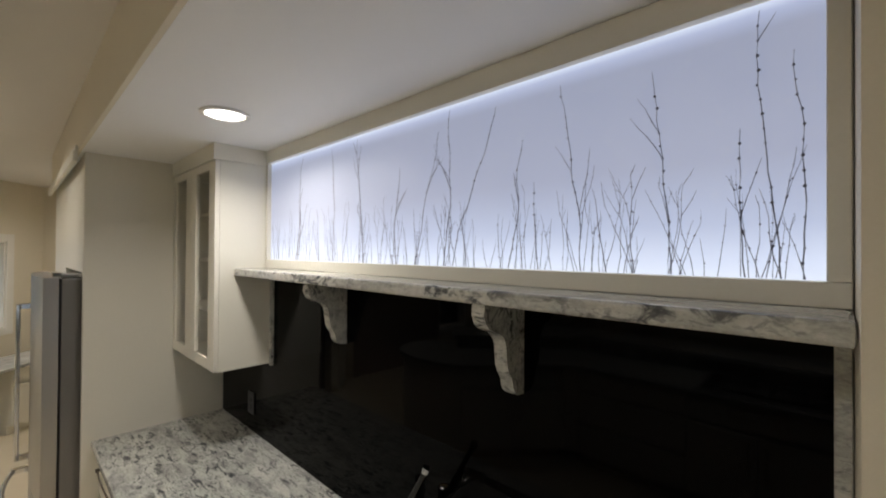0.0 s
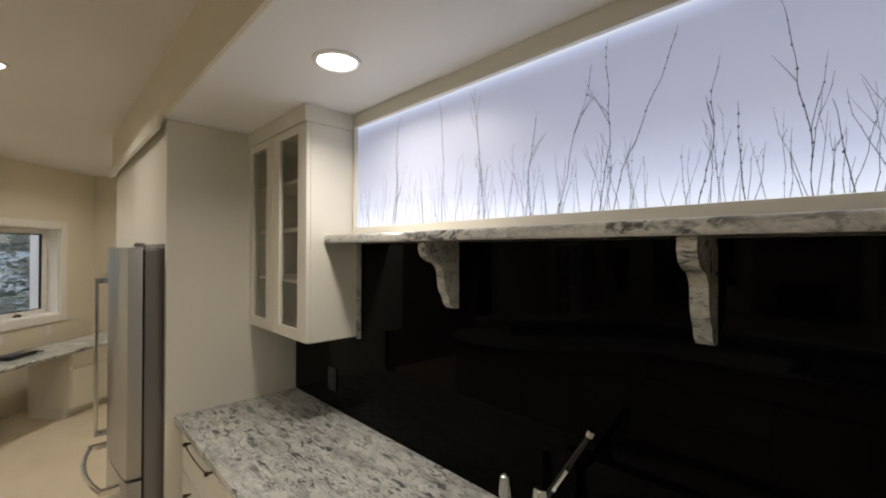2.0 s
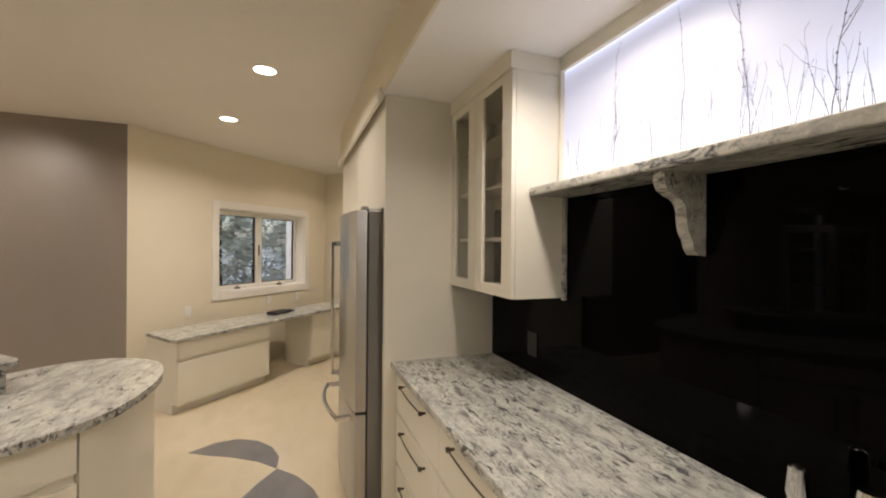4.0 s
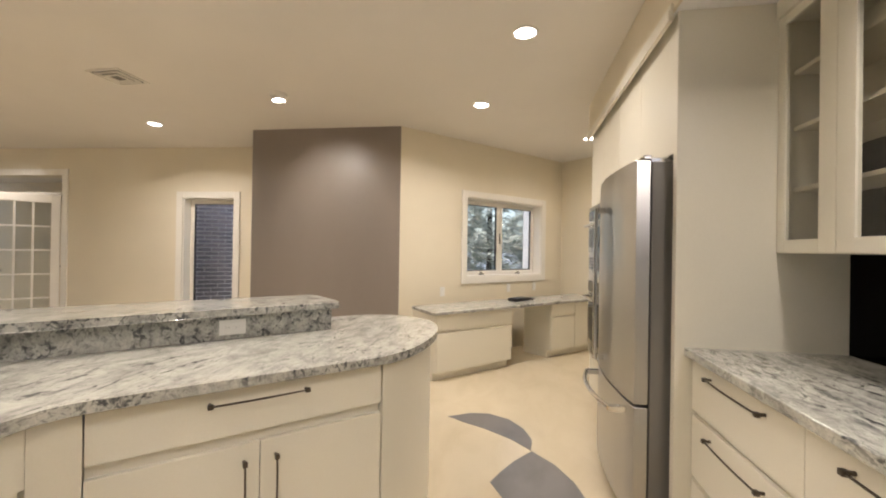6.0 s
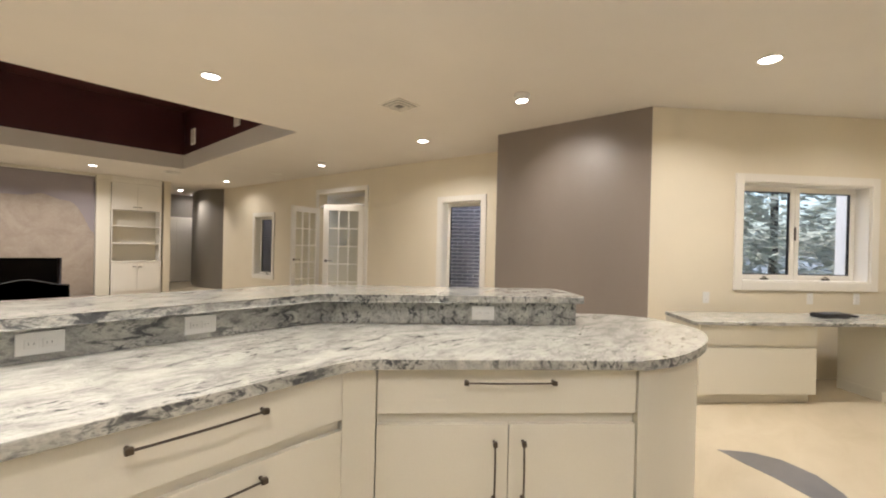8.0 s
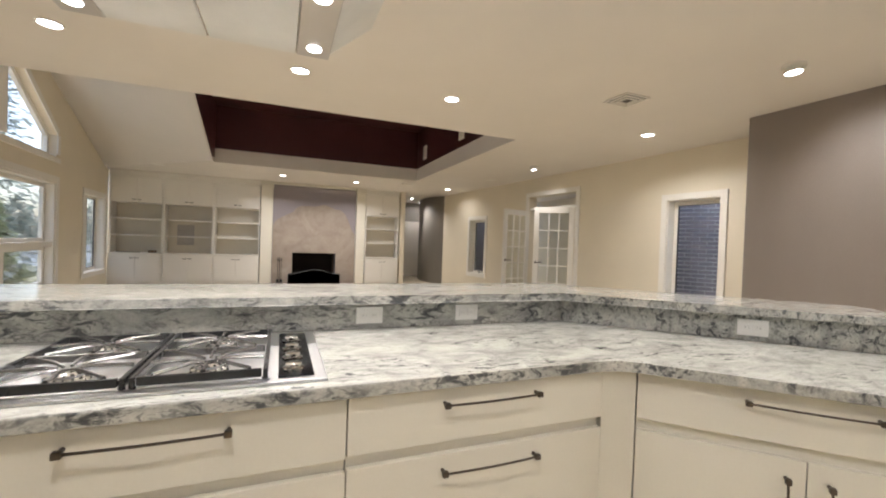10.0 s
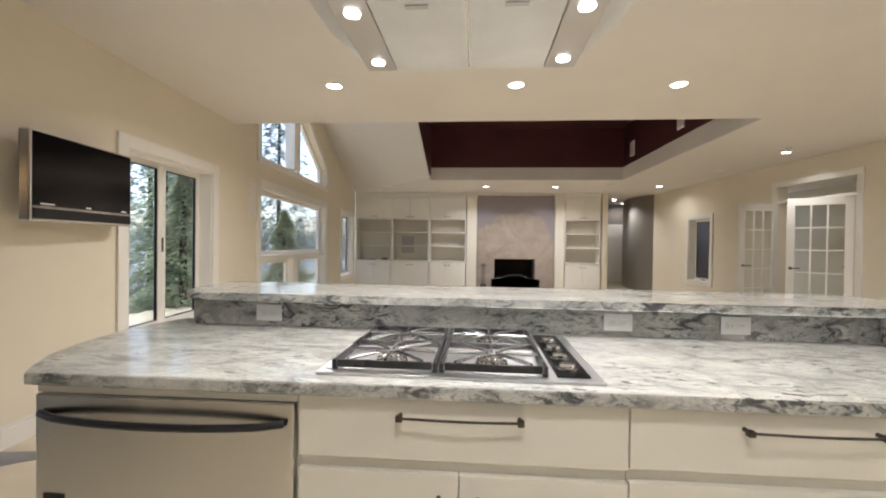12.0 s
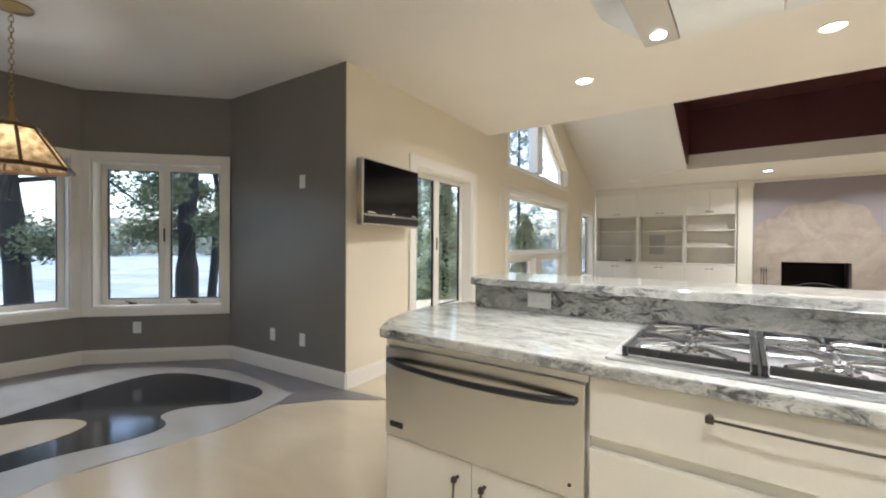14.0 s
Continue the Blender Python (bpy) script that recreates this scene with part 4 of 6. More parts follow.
for a, e, g0, g1 in ((X0 + 0.002, mid - 0.001, -2.768, -2.572), (mid + 0.001, X1 - 0.001, -2.404, -2.196)):
    b = B()
    box(b, a, g0, Y0, Y0 + 0.020, Z0 + 0.002, Z1 - 0.002, 0.002)
    box(b, g1, e, Y0, Y0 + 0.020, Z0 + 0.002, Z1 - 0.002, 0.002)
    box(b, g0 + 0.0005, g1 - 0.0005, Y0, Y0 + 0.020, Z0 + 0.002, Z0 + 0.056, 0.002)
    box(b, g0 + 0.0005, g1 - 0.0005, Y0, Y0 + 0.020, Z1 - 0.040, Z1 - 0.002, 0.002)
    d = part("door", b, CAB, gc)
    b = B()
    box(b, g0 + 0.0005, g1 - 0.0005, Y0 + 0.008, Y0 + 0.012, Z0 + 0.0565, Z1 - 0.0405)
    p = part("pane", b, CABGLASS, d, "smoky clear glass pane")
    p.visible_shadow = False
b = B()
box(b, X0, X1 + 0.006, Y0 - 0.010, BACK - 0.003, Z1 + 0.001, 2.429, 0.003)
part("cornice", b, CAB, gc)

# fridge housing
hs = thing("tall_cabinet", "cream side panel and cabinets housing the fridge", "cabinet")
b = B()
box(b, -2.862, -2.8205, 0.312, BACK - 0.003, 0.0, 2.428, 0.002)
part("side_panel", b, CAB, hs)
b = B()
box(b, -3.86, -2.863, 0.335, BACK - 0.003, 1.80, 2.428)
part("body", b, CAB, hs)
for a, e in ((-3.858, -3.364), (-3.361, -2.8635)):
    b = B()
    box(b, a, e, 0.314, 0.334, 1.795, 2.426, 0.002)
    part("door", b, CAB, hs)
ts = thing("pantry_cabinet", "tall cream pantry cabinet beyond the fridge", "cabinet")
b = B()
box(b, -4.85, -3.862, 0.335, BACK - 0.003, 0.10, 2.428)
part("body", b, CAB, ts)
b = B()
box(b, -4.85, -3.862, 0.40, BACK - 0.003, 0.0, 0.099)
part("toe_kick", b, CAB, ts)
for a, e in ((-4.848, -4.357), (-4.354, -3.863)):
    b = B()
    box(b, a, e, 0.314, 0.334, 0.105, 2.426, 0.002)
    part("door", b, CAB, ts)

# fridge
fr = thing("fridge", "stainless fridge with one bowed door and a bottom freezer drawer", "fridge")
FX0, FX1 = -3.715, -2.895
CXF = (FX0 + FX1) / 2
b = B()
box(b, FX0 + 0.01, FX1 - 0.01, 0.235, 0.93, 0.03, 1.765, 0.006)
part("body", b, FRIDGESIDE, fr, "dull grey steel side walls")


def bow(a, e, y_back=0.225, edge=0.165, swell=0.032):
    h = (FX1 - FX0) / 2
    pts = [(a, y_back), (e, y_back)]
    for i in range(17):
        x = e + (a - e) * i / 16
        pts.append((x, edge - swell * (1 - ((x - CXF) / h) ** 2)))
    return pts


b = B()
prism(b, bow(FX0, FX1), 0.615, 1.775, 0.008)
d = part("door", b, STEEL, fr, smooth=True)
HX = FX0 + 0.285
b = B()
box(b, HX - 0.019, HX + 0.019, 0.074, 0.094, 0.690, 1.600, 0.006)
part("handle", b, CHROME, d, "tall flat polished steel bar handle")
for z in (0.705, 1.585):
    b = B()
    box(b, HX - 0.016, HX + 0.016, 0.0945, 0.139, z - 0.017, z + 0.017, 0.004)
    part("handle_post", b, CHROME, d)
b = B()
prism(b, bow(FX0, FX1), 0.06, 0.602, 0.008)
d = part("freezer_drawer", b, STEEL, fr, smooth=True)
b = B()
pts = []
for i in range(17):
    x = FX0 + 0.09 + (FX1 - FX0 - 0.18) * i / 16
    pts.append((x, 0.078 - 0.050 * (1 - ((x - CXF) / 0.335) ** 2), 0.560))
tube(b, pts, 0.013, 10)
part("handle", b, CHROME, d, "bowed polished steel freezer handle", smooth=True)
for x, y in (pts[0][:2], pts[-1][:2]):
    b = B()
    box(b, x - 0.016, x + 0.016, y - 0.008, 0.152, 0.545, 0.575, 0.004)
    part("handle_post", b, CHROME, d)
b = B()
tube(b, [(pts[-1][0], pts[-1][1] - 0.0082, 0.560), (pts[-1][0], pts[-1][1] - 0.0105, 0.560)], 0.011, 12)
part("badge", b, BRASS, d, "small coppery round badge")
b = B()
box(b, FX1 - 0.10, FX1 - 0.012, 0.20, 0.235, 1.7765, 1.80, 0.005)
box(b, FX1 - 0.095, FX1 - 0.030, 0.2355, 0.36, 1.7665, 1.79, 0.004)
part("hinge_cover", b, STEELH, fr, "bright metal top hinge")
b = B()
box(b, FX0 + 0.02, FX1 - 0.02, 0.26, 0.30, 0.0, 0.029)
part("plinth", b, BLACK, fr)

# built-in oven and microwave beyond the fridge
ov = thing("wall_oven", "built-in stainless microwave over a black glass wall oven", "oven")
OX0, OX1, OY = -4.80, -4.06, 0.275
b = B()
box(b, OX0, OX1, OY + 0.012, 0.3135, 0.44, 1.74, 0.004)
part("trim_frame", b, STEELH, ov)
for name, z0, z1 in (("microwave_door", 1.33, 1.60), ("oven_door", 0.52, 0.97)):
    b = B()
    box(b, OX0 + 0.03, OX1 - 0.03, OY, OY + 0.0115, z0, z1, 0.004)
    dr = part(name, b, STEELH, ov)
    b = B()
    box(b, OX0 + 0.09, OX1 - 0.09, OY - 0.003, OY - 0.0005, z0 + 0.05, z1 - 0.06)
    part("window", b, SCREEN, dr, "dark glass window")
    b = B()
    tube(b, [(OX0 + 0.06, OY - 0.001, z1 - 0.03), (OX0 + 0.06, OY - 0.04, z1 - 0.03), (OX1 - 0.06, OY - 0.04, z1 - 0.03), (OX1 - 0.06, OY - 0.001, z1 - 0.03)], 0.010, 8)
    part("handle", b, CHROME, dr, smooth=True)
for z0, z1 in ((1.62, 1.70), (0.99, 1.08)):
    b = B()
    box(b, OX0 + 0.03, OX1 - 0.03, OY + 0.002, OY + 0.0115, z0, z1, 0.003)
    cpn = part("control_panel", b, SCREEN, ov, "black control panel")
    b = B()
    box(b, OX0 + 0.28, OX0 + 0.46, OY, OY + 0.0015, z0 + 0.02, z1 - 0.02)
    part("display", b, LILAC, cpn)
for i in range(4):
    b = B()
    box(b, OX0 + 0.05, OX1 - 0.05, OY + 0.004, OY + 0.0115, 1.19 + i * 0.028, 1.206 + i * 0.028)
    part("vent_slot", b, BLACK, ov)

# ---------------------------------------------------------------- island
S = along((-1.70, -1.655), (0.82, -1.620))
sx0 = 1.70


def unit(x0, x1, fronts, label, name="island_cabinet", depth=0.68):
    f = [(k, x0_ + sx0, x1_ + sx0, z0, z1, h, ln) for k, x0_, x1_, z0, z1, h, ln in fronts]
    return cabinet(name, label, S, x0 + sx0, x1 + sx0, depth, f, ISL - 0.037, "island base cabinets")


unit(-1.70, -0.825, [("drawer", -1.7005, -0.8255, 0.69, 0.853, "mid", 0.315), ("drawer", -1.7005, -0.8255, 0.40, 0.655, "mid", 0.315), ("drawer", -1.7005, -0.8255, 0.105, 0.365, "mid", 0.315)],
     "cream lacquered three-drawer island cabinet")
unit(-0.825, 0.052, [("drawer", -0.8245, 0.0515, 0.685, 0.853, "mid", 0.315), ("door", -0.8245, -0.386, 0.105, 0.65, "right", 0.20), ("door", -0.386, 0.0515, 0.105, 0.65, "left", 0.20)],
     "cream lacquered cooktop cabinet with a drawer over two doors")
unit(0.052, 0.815, [("door", 0.0525, 0.43, 0.105, 0.487, "right", 0.20), ("door", 0.43, 0.812, 0.105, 0.487, "left", 0.20)], "cream lacquered cabinet below the warming drawer")
b = B()
box(b, 0.053 + sx0, 0.814 + sx0, -0.0195, -0.001, 0.8285, ISL - 0.038, 0.001)
solid("drawer_rail", b, CAB, "cream lacquered rail above the warming drawer", "cabinet panel", S)
wd = thing("warming_drawer", "brushed stainless warming drawer with a dark curved handle", "warming drawer", S)
b = B()
box(b, 0.060 + sx0, 0.806 + sx0, -0.02, 0.012, 0.495, 0.827, 0.004)
part("front", b, STEELH, wd)
b = B()
pts = [(0.085 + sx0 + 0.70 * i / 12, 0.018 + 0.045 * math.sin(math.pi * i / 12) ** 0.5, 0.775 - 0.004 * math.sin(math.pi * i / 12)) for i in range(13)]
tube(b, pts, 0.0105, 10)
part("handle", b, BLACK, wd, "dark curved bar handle", smooth=True)
b = B()
box(b, 0.72 + sx0, 0.78 + sx0, 0.0125, 0.0145, 0.528, 0.548)
part("badge", b, BLACK, wd, "small dark badge")
b = B()
tube(b, [(0.10 + sx0, 0.0122, 0.535), (0.10 + sx0, 0.0138, 0.535)], 0.005, 10)
part("indicator", b, BLACK, wd)
# angled leg
DG0 = (-2.482, -0.945)
DG1 = (-1.807, -1.620)
SD = along(DG0, DG1)
cabinet("island_cabinet", "cream lacquered angled island cabinet with a drawer over two doors", SD, 0.0, 0.945, 0.62,
        [("drawer", 0.0, 0.9455, 0.69, 0.853, "mid", 0.315), ("door", 0.0, 0.472, 0.105, 0.65, "right", 0.20), ("door", 0.472, 0.9455, 0.105, 0.65, "left", 0.20)], ISL - 0.037, "island base cabinets")
b = B()
prism(b, [(-1.702, -1.80), (-1.702, -1.658), (-1.8125, -1.6165), (-1.9125, -1.7165), (-1.90, -1.80)], 0.10, ISL - 0.037)
solid("island_filler", b, CAB, "cream filler post in the island's inner corner", "cabinet panel")
# rounded end
end = chaikin([(-2.478, -0.937), (-2.62, -0.870), (-2.85, -0.840), (-3.10, -0.850), (-3.30, -0.925), (-3.42, -1.08), (-3.455, -1.25), (-3.38, -1.42), (-3.24, -1.55)], 2)
b = B()
prism(b, end + [(-2.98, -1.50), (-2.93, -1.39)], 0.0, ISL - 0.037)
solid("island_end", b, CAB, "cream lacquered rounded end of the island", "cabinet", smooth=True)
# worktop of the island
top_end = chaikin([(-2.45, -0.92), (-2.58, -0.845), (-2.83, -0.803), (-3.10, -0.810), (-3.33, -0.890), (-3.465, -1.06), (-3.50, -1.25), (-3.42, -1.44), (-3.27, -1.58)], 2)
outline = [(0.82, -1.59), (-1.64, -1.632)] + chaikin([(-1.64, -1.632), (-1.74, -1.622), (-1.815, -1.555)], 2)[1:] + top_end + [(-2.99, -1.475), (-2.05, -2.42), (0.86, -2.42)] + chaikin([(0.95, -2.42), (1.02, -2.20), (0.98, -1.82), (0.82, -1.59)], 1)[:-1]
b = B()
prism(b, outline[::-1], ISL - 0.036, ISL, 0.007)
edge_slabs(solid("island_worktop", b, GRANITE, "pale grey veined polished granite island worktop", "worktop"), GRANITE_EDGE)
# riser, knee wall and raised bar
b = B()
prism(b, [(0.84, -2.305), (-2.012, -2.305), (-2.928, -1.376), (-3.01, -1.46), (-2.065, -2.42), (0.84, -2.42)], ISL + 0.0005, 1.008, 0.002)
solid("bar_riser", b, GRANITE_EDGE, "granite upstand below the raised bar", "upstand")
b = B()
prism(b, [(0.84, -2.421), (-2.065, -2.421), (-3.01, -1.462), (-3.06, -1.51), (-2.09, -2.50), (0.84, -2.50)], 0.0, 1.008)
prism(b, [(0.80, -2.32), (0.84, -2.32), (0.84, -2.42), (0.80, -2.42)], 0.0, ISL - 0.037)
solid("knee_wall", b, WALL, "cream painted knee wall behind the raised bar", "wall", kind="structure")
b = B()
prism(b, ([(0.80, -2.225), (0.84, -2.26), (0.90, -2.40), (0.90, -2.72), (-2.13, -2.72), (-3.12, -1.73), (-3.215, -1.645), (-3.165, -1.56), (-2.965, -1.350), (-2.920, -1.330), (-1.965, -2.235)])[::-1], 1.0085, 1.044, 0.007)
edge_slabs(solid("raised_bar", b, GRANITE, "grey veined polished granite raised bar top", "bar top"), GRANITE_EDGE)
for x in (-1.01, -1.47, 0.485):
    outlet(along((x, -2.304), (x + 1, -2.304), 0.951) @ pose(0, 0, 0), "white double outlet on the granite upstand", group="island outlets")
dgd = Vector((-0.92, 0.938)).normalized()
q = Vector((-2.012, -2.305)) + dgd * 0.82
outlet(along((q.x, q.y), (q.x - dgd.x, q.y - dgd.y), 0.951) @ pose(0, 0.001, 0), "white double outlet on the granite upstand", group="island outlets")

# cooktop
ck = thing("cooktop", "stainless gas cooktop with cast iron grates and side knobs", "cooktop", pose(0, 0, ISL))
CK0, CK1 = -2.255, -1.667
b = B()
box(b, -0.775, 0.02, CK0, CK1, 0.0005, 0.009, 0.003)
part("tray", b, SATIN, ck)
b = B()
box(b, -0.632, 0.0, CK0 + 0.03, CK1 - 0.03, 0.0095, 0.012, 0.001)
part("pan", b, SATIN, ck, "bright steel burner pan")
b = B()
box(b, -0.742, -0.650, CK0 + 0.04, CK1 - 0.03, 0.0095, 0.014, 0.002)
cp = part("control_panel", b, SCREEN, ck, "black glass control strip")
for i in range(4):
    b = B()
    lathe(b, [(0.030, 0.0), (0.030, 0.003), (0.019, 0.005), (0.017, 0.008), (0.022, 0.010), (0.022, 0.015), (0.018, 0.017), (0.002, 0.017)], 20)
    part("knob", b, CHROME, cp, "polished round knob", pose(-0.690, -2.085 + i * 0.108, 0.0145), True)
for gx0, gx1 in ((-0.625, -0.326), (-0.319, -0.020)):
    y0, y1 = CK0 + 0.075, CK1 - 0.02
    b = B()
    for a in (gx0, gx1 - 0.012):
        box(b, a, a + 0.012, y0, y1, 0.018, 0.040, 0.003)
    for a in (y0, y1 - 0.014):
        box(b, gx0 + 0.0145, gx1 - 0.0145, a, a + 0.012, 0.018, 0.040, 0.003)
    for a in (gx0 + 0.007, gx1 - 0.007):
        for c in (y0 + 0.007, y1 - 0.007):
            tube(b, [(a, c, 0.0125), (a, c, 0.018)], 0.008, 6)
    gr = part("grate", b, GRATE, ck, "black cast iron grate")
    cx, ym = (gx0 + gx1) / 2, (y0 + y1) / 2
    b = B()
    box(b, gx0 + 0.0145, gx1 - 0.0145, ym - 0.006, ym + 0.006, 0.022, 0.043, 0.003)
    part("cross_bar", b, PRONG, gr, "bright steel bar")
    for cy in (y0 + 0.121, y1 - 0.121):
        for k in range(8):
            an = math.tau * k / 8
            r1 = (0.134, 0.150, 0.106, 0.150)[k % 4]
            b = B()
            ca, sa = math.cos(an), math.sin(an)
            tube(b, [(cx + 0.020 * ca, cy + 0.020 * sa, 0.040), (cx + 0.05 * ca, cy + 0.05 * sa, 0.0435), (cx + r1 * ca, cy + r1 * sa, 0.040)], 0.0042, 6, 0.0055)
            part("prong", b, PRONG, gr, smooth=True)
        b = B()
        lathe(b, [(0.050, 0.0125), (0.047, 0.019), (0.036, 0.022), (0.036, 0.028), (0.028, 0.031), (0.002, 0.031)], 22, (cx, cy, 0))
        part("burner", b, CHROME, ck, "round polished burner with a cap", smooth=True)

# hood over the cooktop
hd = thing("range_hood", "white glass and steel range hood with four spotlights", "range hood")
HZ = 1.975
b = B()
X0h, X1h, Y0h, Y1h = -0.80, 0.03, -2.235, -1.735
box(b, X0h + 0.12, X1h - 0.12, Y0h + 0.005, Y1h - 0.005, HZ + 0.006, HZ + 0.03)
part("chassis", b, STEELH, hd)
for a, e in ((X0h, X0h + 0.118), (X1h - 0.118, X1h)):
    b = B()
    box(b, a, e, Y0h, Y1h, HZ, HZ + 0.02, 0.004)
    part("light_strip", b, STEEL, hd, "brushed steel strip")
    for y in (Y0h + 0.080, Y0h + 0.425):
        b = B()
        lathe(b, [(0.026, -0.0005), (0.025, -0.004), (0.022, -0.005), (0.002, -0.005)], 20, ((a + e) / 2, y, HZ))
        part("spotlight", b, LENS, hd, "lit round halogen spot", smooth=True)
        downlight((a + e) / 2, y, HZ - 0.012, 1.4, 150, 0.06)
xm = (X0h + X1h) / 2
for a, e in ((X0h + 0.122, xm - 0.004), (xm + 0.004, X1h - 0.122)):
    b = B()
    box(b, a, e, Y0h + 0.012, Y1h - 0.012, HZ - 0.002, HZ + 0.006, 0.002)
    gp = part("glass_panel", b, HOODGLASS, hd, "frosted white glass panel")
    b = B()
    box(b, (a + e) / 2 - 0.035, (a + e) / 2 + 0.035, Y1h - 0.055, Y1h - 0.035, HZ - 0.006, HZ - 0.0025, 0.001)
    part("latch", b, STEEL, gp)
b = B()
lo = [(X0h, Y0h), (X1h, Y0h), (X1h, Y1h), (X0h, Y1h)]
hi = [(X0h - 0.17, Y0h - 0.02), (X1h + 0.17, Y0h - 0.02), (X1h + 0.17, Y1h + 0.12), (X0h - 0.17, Y1h + 0.12)]
va = [b.verts.new((x, y, HZ + 0.021)) for x, y in lo]
vb = [b.verts.new((x, y, HZ + 0.17)) for x, y in hi]
for i in range(4):
    b.faces.new((va[i], va[(i + 1) % 4], vb[(i + 1) % 4], vb[i]))
b.faces.new(va[::-1])
b.faces.new(vb)
part("canopy", b, HOODGLASS, hd, "flared pale canopy")
b = B()
box(b, xm - 0.15, xm + 0.15, -2.10, -1.80, HZ + 0.171, H - 0.001)
part("duct_cover", b, HOODGLASS, hd)

# ---------------------------------------------------------------- desk below the window
DK = along((-6.69, 0.66), (-4.85, -1.18))
cabinet("desk_cabinet", "cream lacquered two-drawer desk cabinet with finger grooves", DK, 1.505, 2.555, 0.47, [("drawer", 1.507, 2.553, 0.515, 0.678, "", 0), ("drawer", 1.507, 2.553, 0.095, 0.485, "", 0)], 0.681, "desk cabinets", toe=0.09)
cabinet("desk_cabinet", "cream lacquered narrow desk cabinet with two drawers", DK, 0.355, 0.81, 0.47, [("drawer", 0.357, 0.808, 0.535, 0.678, "", 0), ("drawer", 0.357, 0.808, 0.095, 0.505, "", 0)], 0.681, "desk cabinets", toe=0.09)
cabinet("desk_cabinet", "cream lacquered desk cabinet with one door", DK, -0.20, 0.353, 0.47, [("door", -0.198, 0.351, 0.095, 0.655, "", 0)], 0.681, "desk cabinets", toe=0.09)
b = B()
prism(b, [(-0.25, -0.50), (2.545, -0.50), (2.62, 0.0), (2.60, 0.035), (-0.25, 0.035)], 0.682, 0.714, 0.006)
edge_slabs(solid("worktop", b, GRANITE, "grey veined granite worktop of the desk below the window", "worktop", DK), GRANITE_EDGE)
t = thing("folded_bag", "flat black folded bag lying on the desk", "bag", DK @ pose(1.12, -0.26, 0.714, 0, 0, 8))
b = B()
box(b, -0.15, 0.15, -0.07, 0.07, 0.001, 0.045, 0.018)
part("pouch", b, BLACK, t, smooth=True)
b = B()
tube(b, [(-0.13, 0.06, 0.03), (-0.19, 0.09, 0.02), (-0.22, 0.05, 0.012), (-0.17, 0.0, 0.014)], 0.008, 6)
part("strap", b, BLACK, t, smooth=True)
for s in (2.29, 1.15, 0.62):
    outlet(DW @ pose(s, 0.0, 0.835), "white upright outlet above the desk", w=0.07, h=0.115, group="desk outlets")

# ---------------------------------------------------------------- television on the window wall
TVS = Matrix.Diagonal((1.09, 1.0, 1.08, 1))
tv = thing("television", "flat black television with a silver frame on a wall arm", "television", EM @ pose(9.155, 0.0, 1.642, 0, 0, 3) @ TVS)
b = B()
box(b, -0.385, 0.385, 0.085, 0.155, -0.255, 0.255, 0.010)
part("case", b, STEELH, tv, "silver plastic case")
b = B()
box(b, -0.372, 0.372, 0.1555, 0.160, -0.165, 0.244, 0.002)
part("screen", b, SCREEN, tv, "glossy dark screen, switched off")
b = B()
box(b, -0.372, 0.372, 0.1555, 0.162, -0.238, -0.180, 0.003)
part("speaker_bar", b, BLACK, tv, "black speaker bar")
for x0, x1 in ((0.24, 0.33), (-0.33, -0.28), (-0.02, 0.02)):
    b = B()
    box(b, x0, x1, 0.1605, 0.1615, -0.158, -0.150)
    part("marking", b, OUTLET, tv, "small pale marking")
b = B()
box(b, -0.08, 0.08, 0.001, 0.02, -0.12, 0.12, 0.004)
box(b, -0.03, 0.03, 0.0205, 0.084, -0.05, 0.05, 0.006)
part("wall_mount", b, IRON, tv)

t = thing("wall_speaker", "slim cream painted speaker set flush in the window wall", "speaker", EM @ pose(6.39, 0.0, 1.82))
b = B()
frame_bars(b, -0.09, 0.09, -0.24, 0.24, 0.012, 0.0005, 0.006, 0.002)
part("frame", b, TRIM, t)
b = B()
box(b, -0.0775, 0.0775, 0.0005, 0.004, -0.2275, 0.2275, 0.001)
part("grille", b, CEIL, t)

# ---------------------------------------------------------------- nook: outlets, switch, pendant
NAM = along((2.372, -2.752), (4.07, -2.64))
outlet(NAM @ pose(0.55, 0, 1.77), "white blank wall plate high on the charcoal wall", gangs=0, w=0.075, h=0.12, group="nook wall plates")
outlet(NAM @ pose(0.55, 0, 0.345), "white upright outlet on the charcoal wall", w=0.07, h=0.115, group="nook wall plates")
outlet(NAM @ pose(0.98, 0, 0.345), "white upright outlet on the charcoal wall", w=0.07, h=0.115, group="nook wall plates")
outlet(BW @ pose(0.875, 0, 0.355), "white upright outlet below the bay window", w=0.075, h=0.115, group="nook wall plates")
PX, PY = 3.50, -0.97
pd = thing("pendant_lamp", "brass pendant lamp with an amber glass panelled shade, lit", "pendant lamp", pose(PX, PY, 0))
b = B()
lathe(b, [(0.105, H - 0.002), (0.105, H - 0.012), (0.06, H - 0.03), (0.012, H - 0.04), (0.004, H - 0.045)], 20)
part("canopy", b, BRASS, pd, smooth=True)
b = B()
z = H - 0.05
i = 0
while z > 2.08:
    k = 10
    r = 0.012
    pts = []
    for j in range(k + 1):
        a = math.tau * j / k
        u, w = r * math.cos(a), 0.022 * math.sin(a)
        pts.append((u, 0, z + w) if i % 2 == 0 else (0, u, z + w))
    tube(b, pts, 0.0028, 5)
    z -= 0.034
    i += 1
part("chain", b, BRASS, pd, smooth=True)
AMBER, n_, l_, bs_ = tree("lit amber glass")
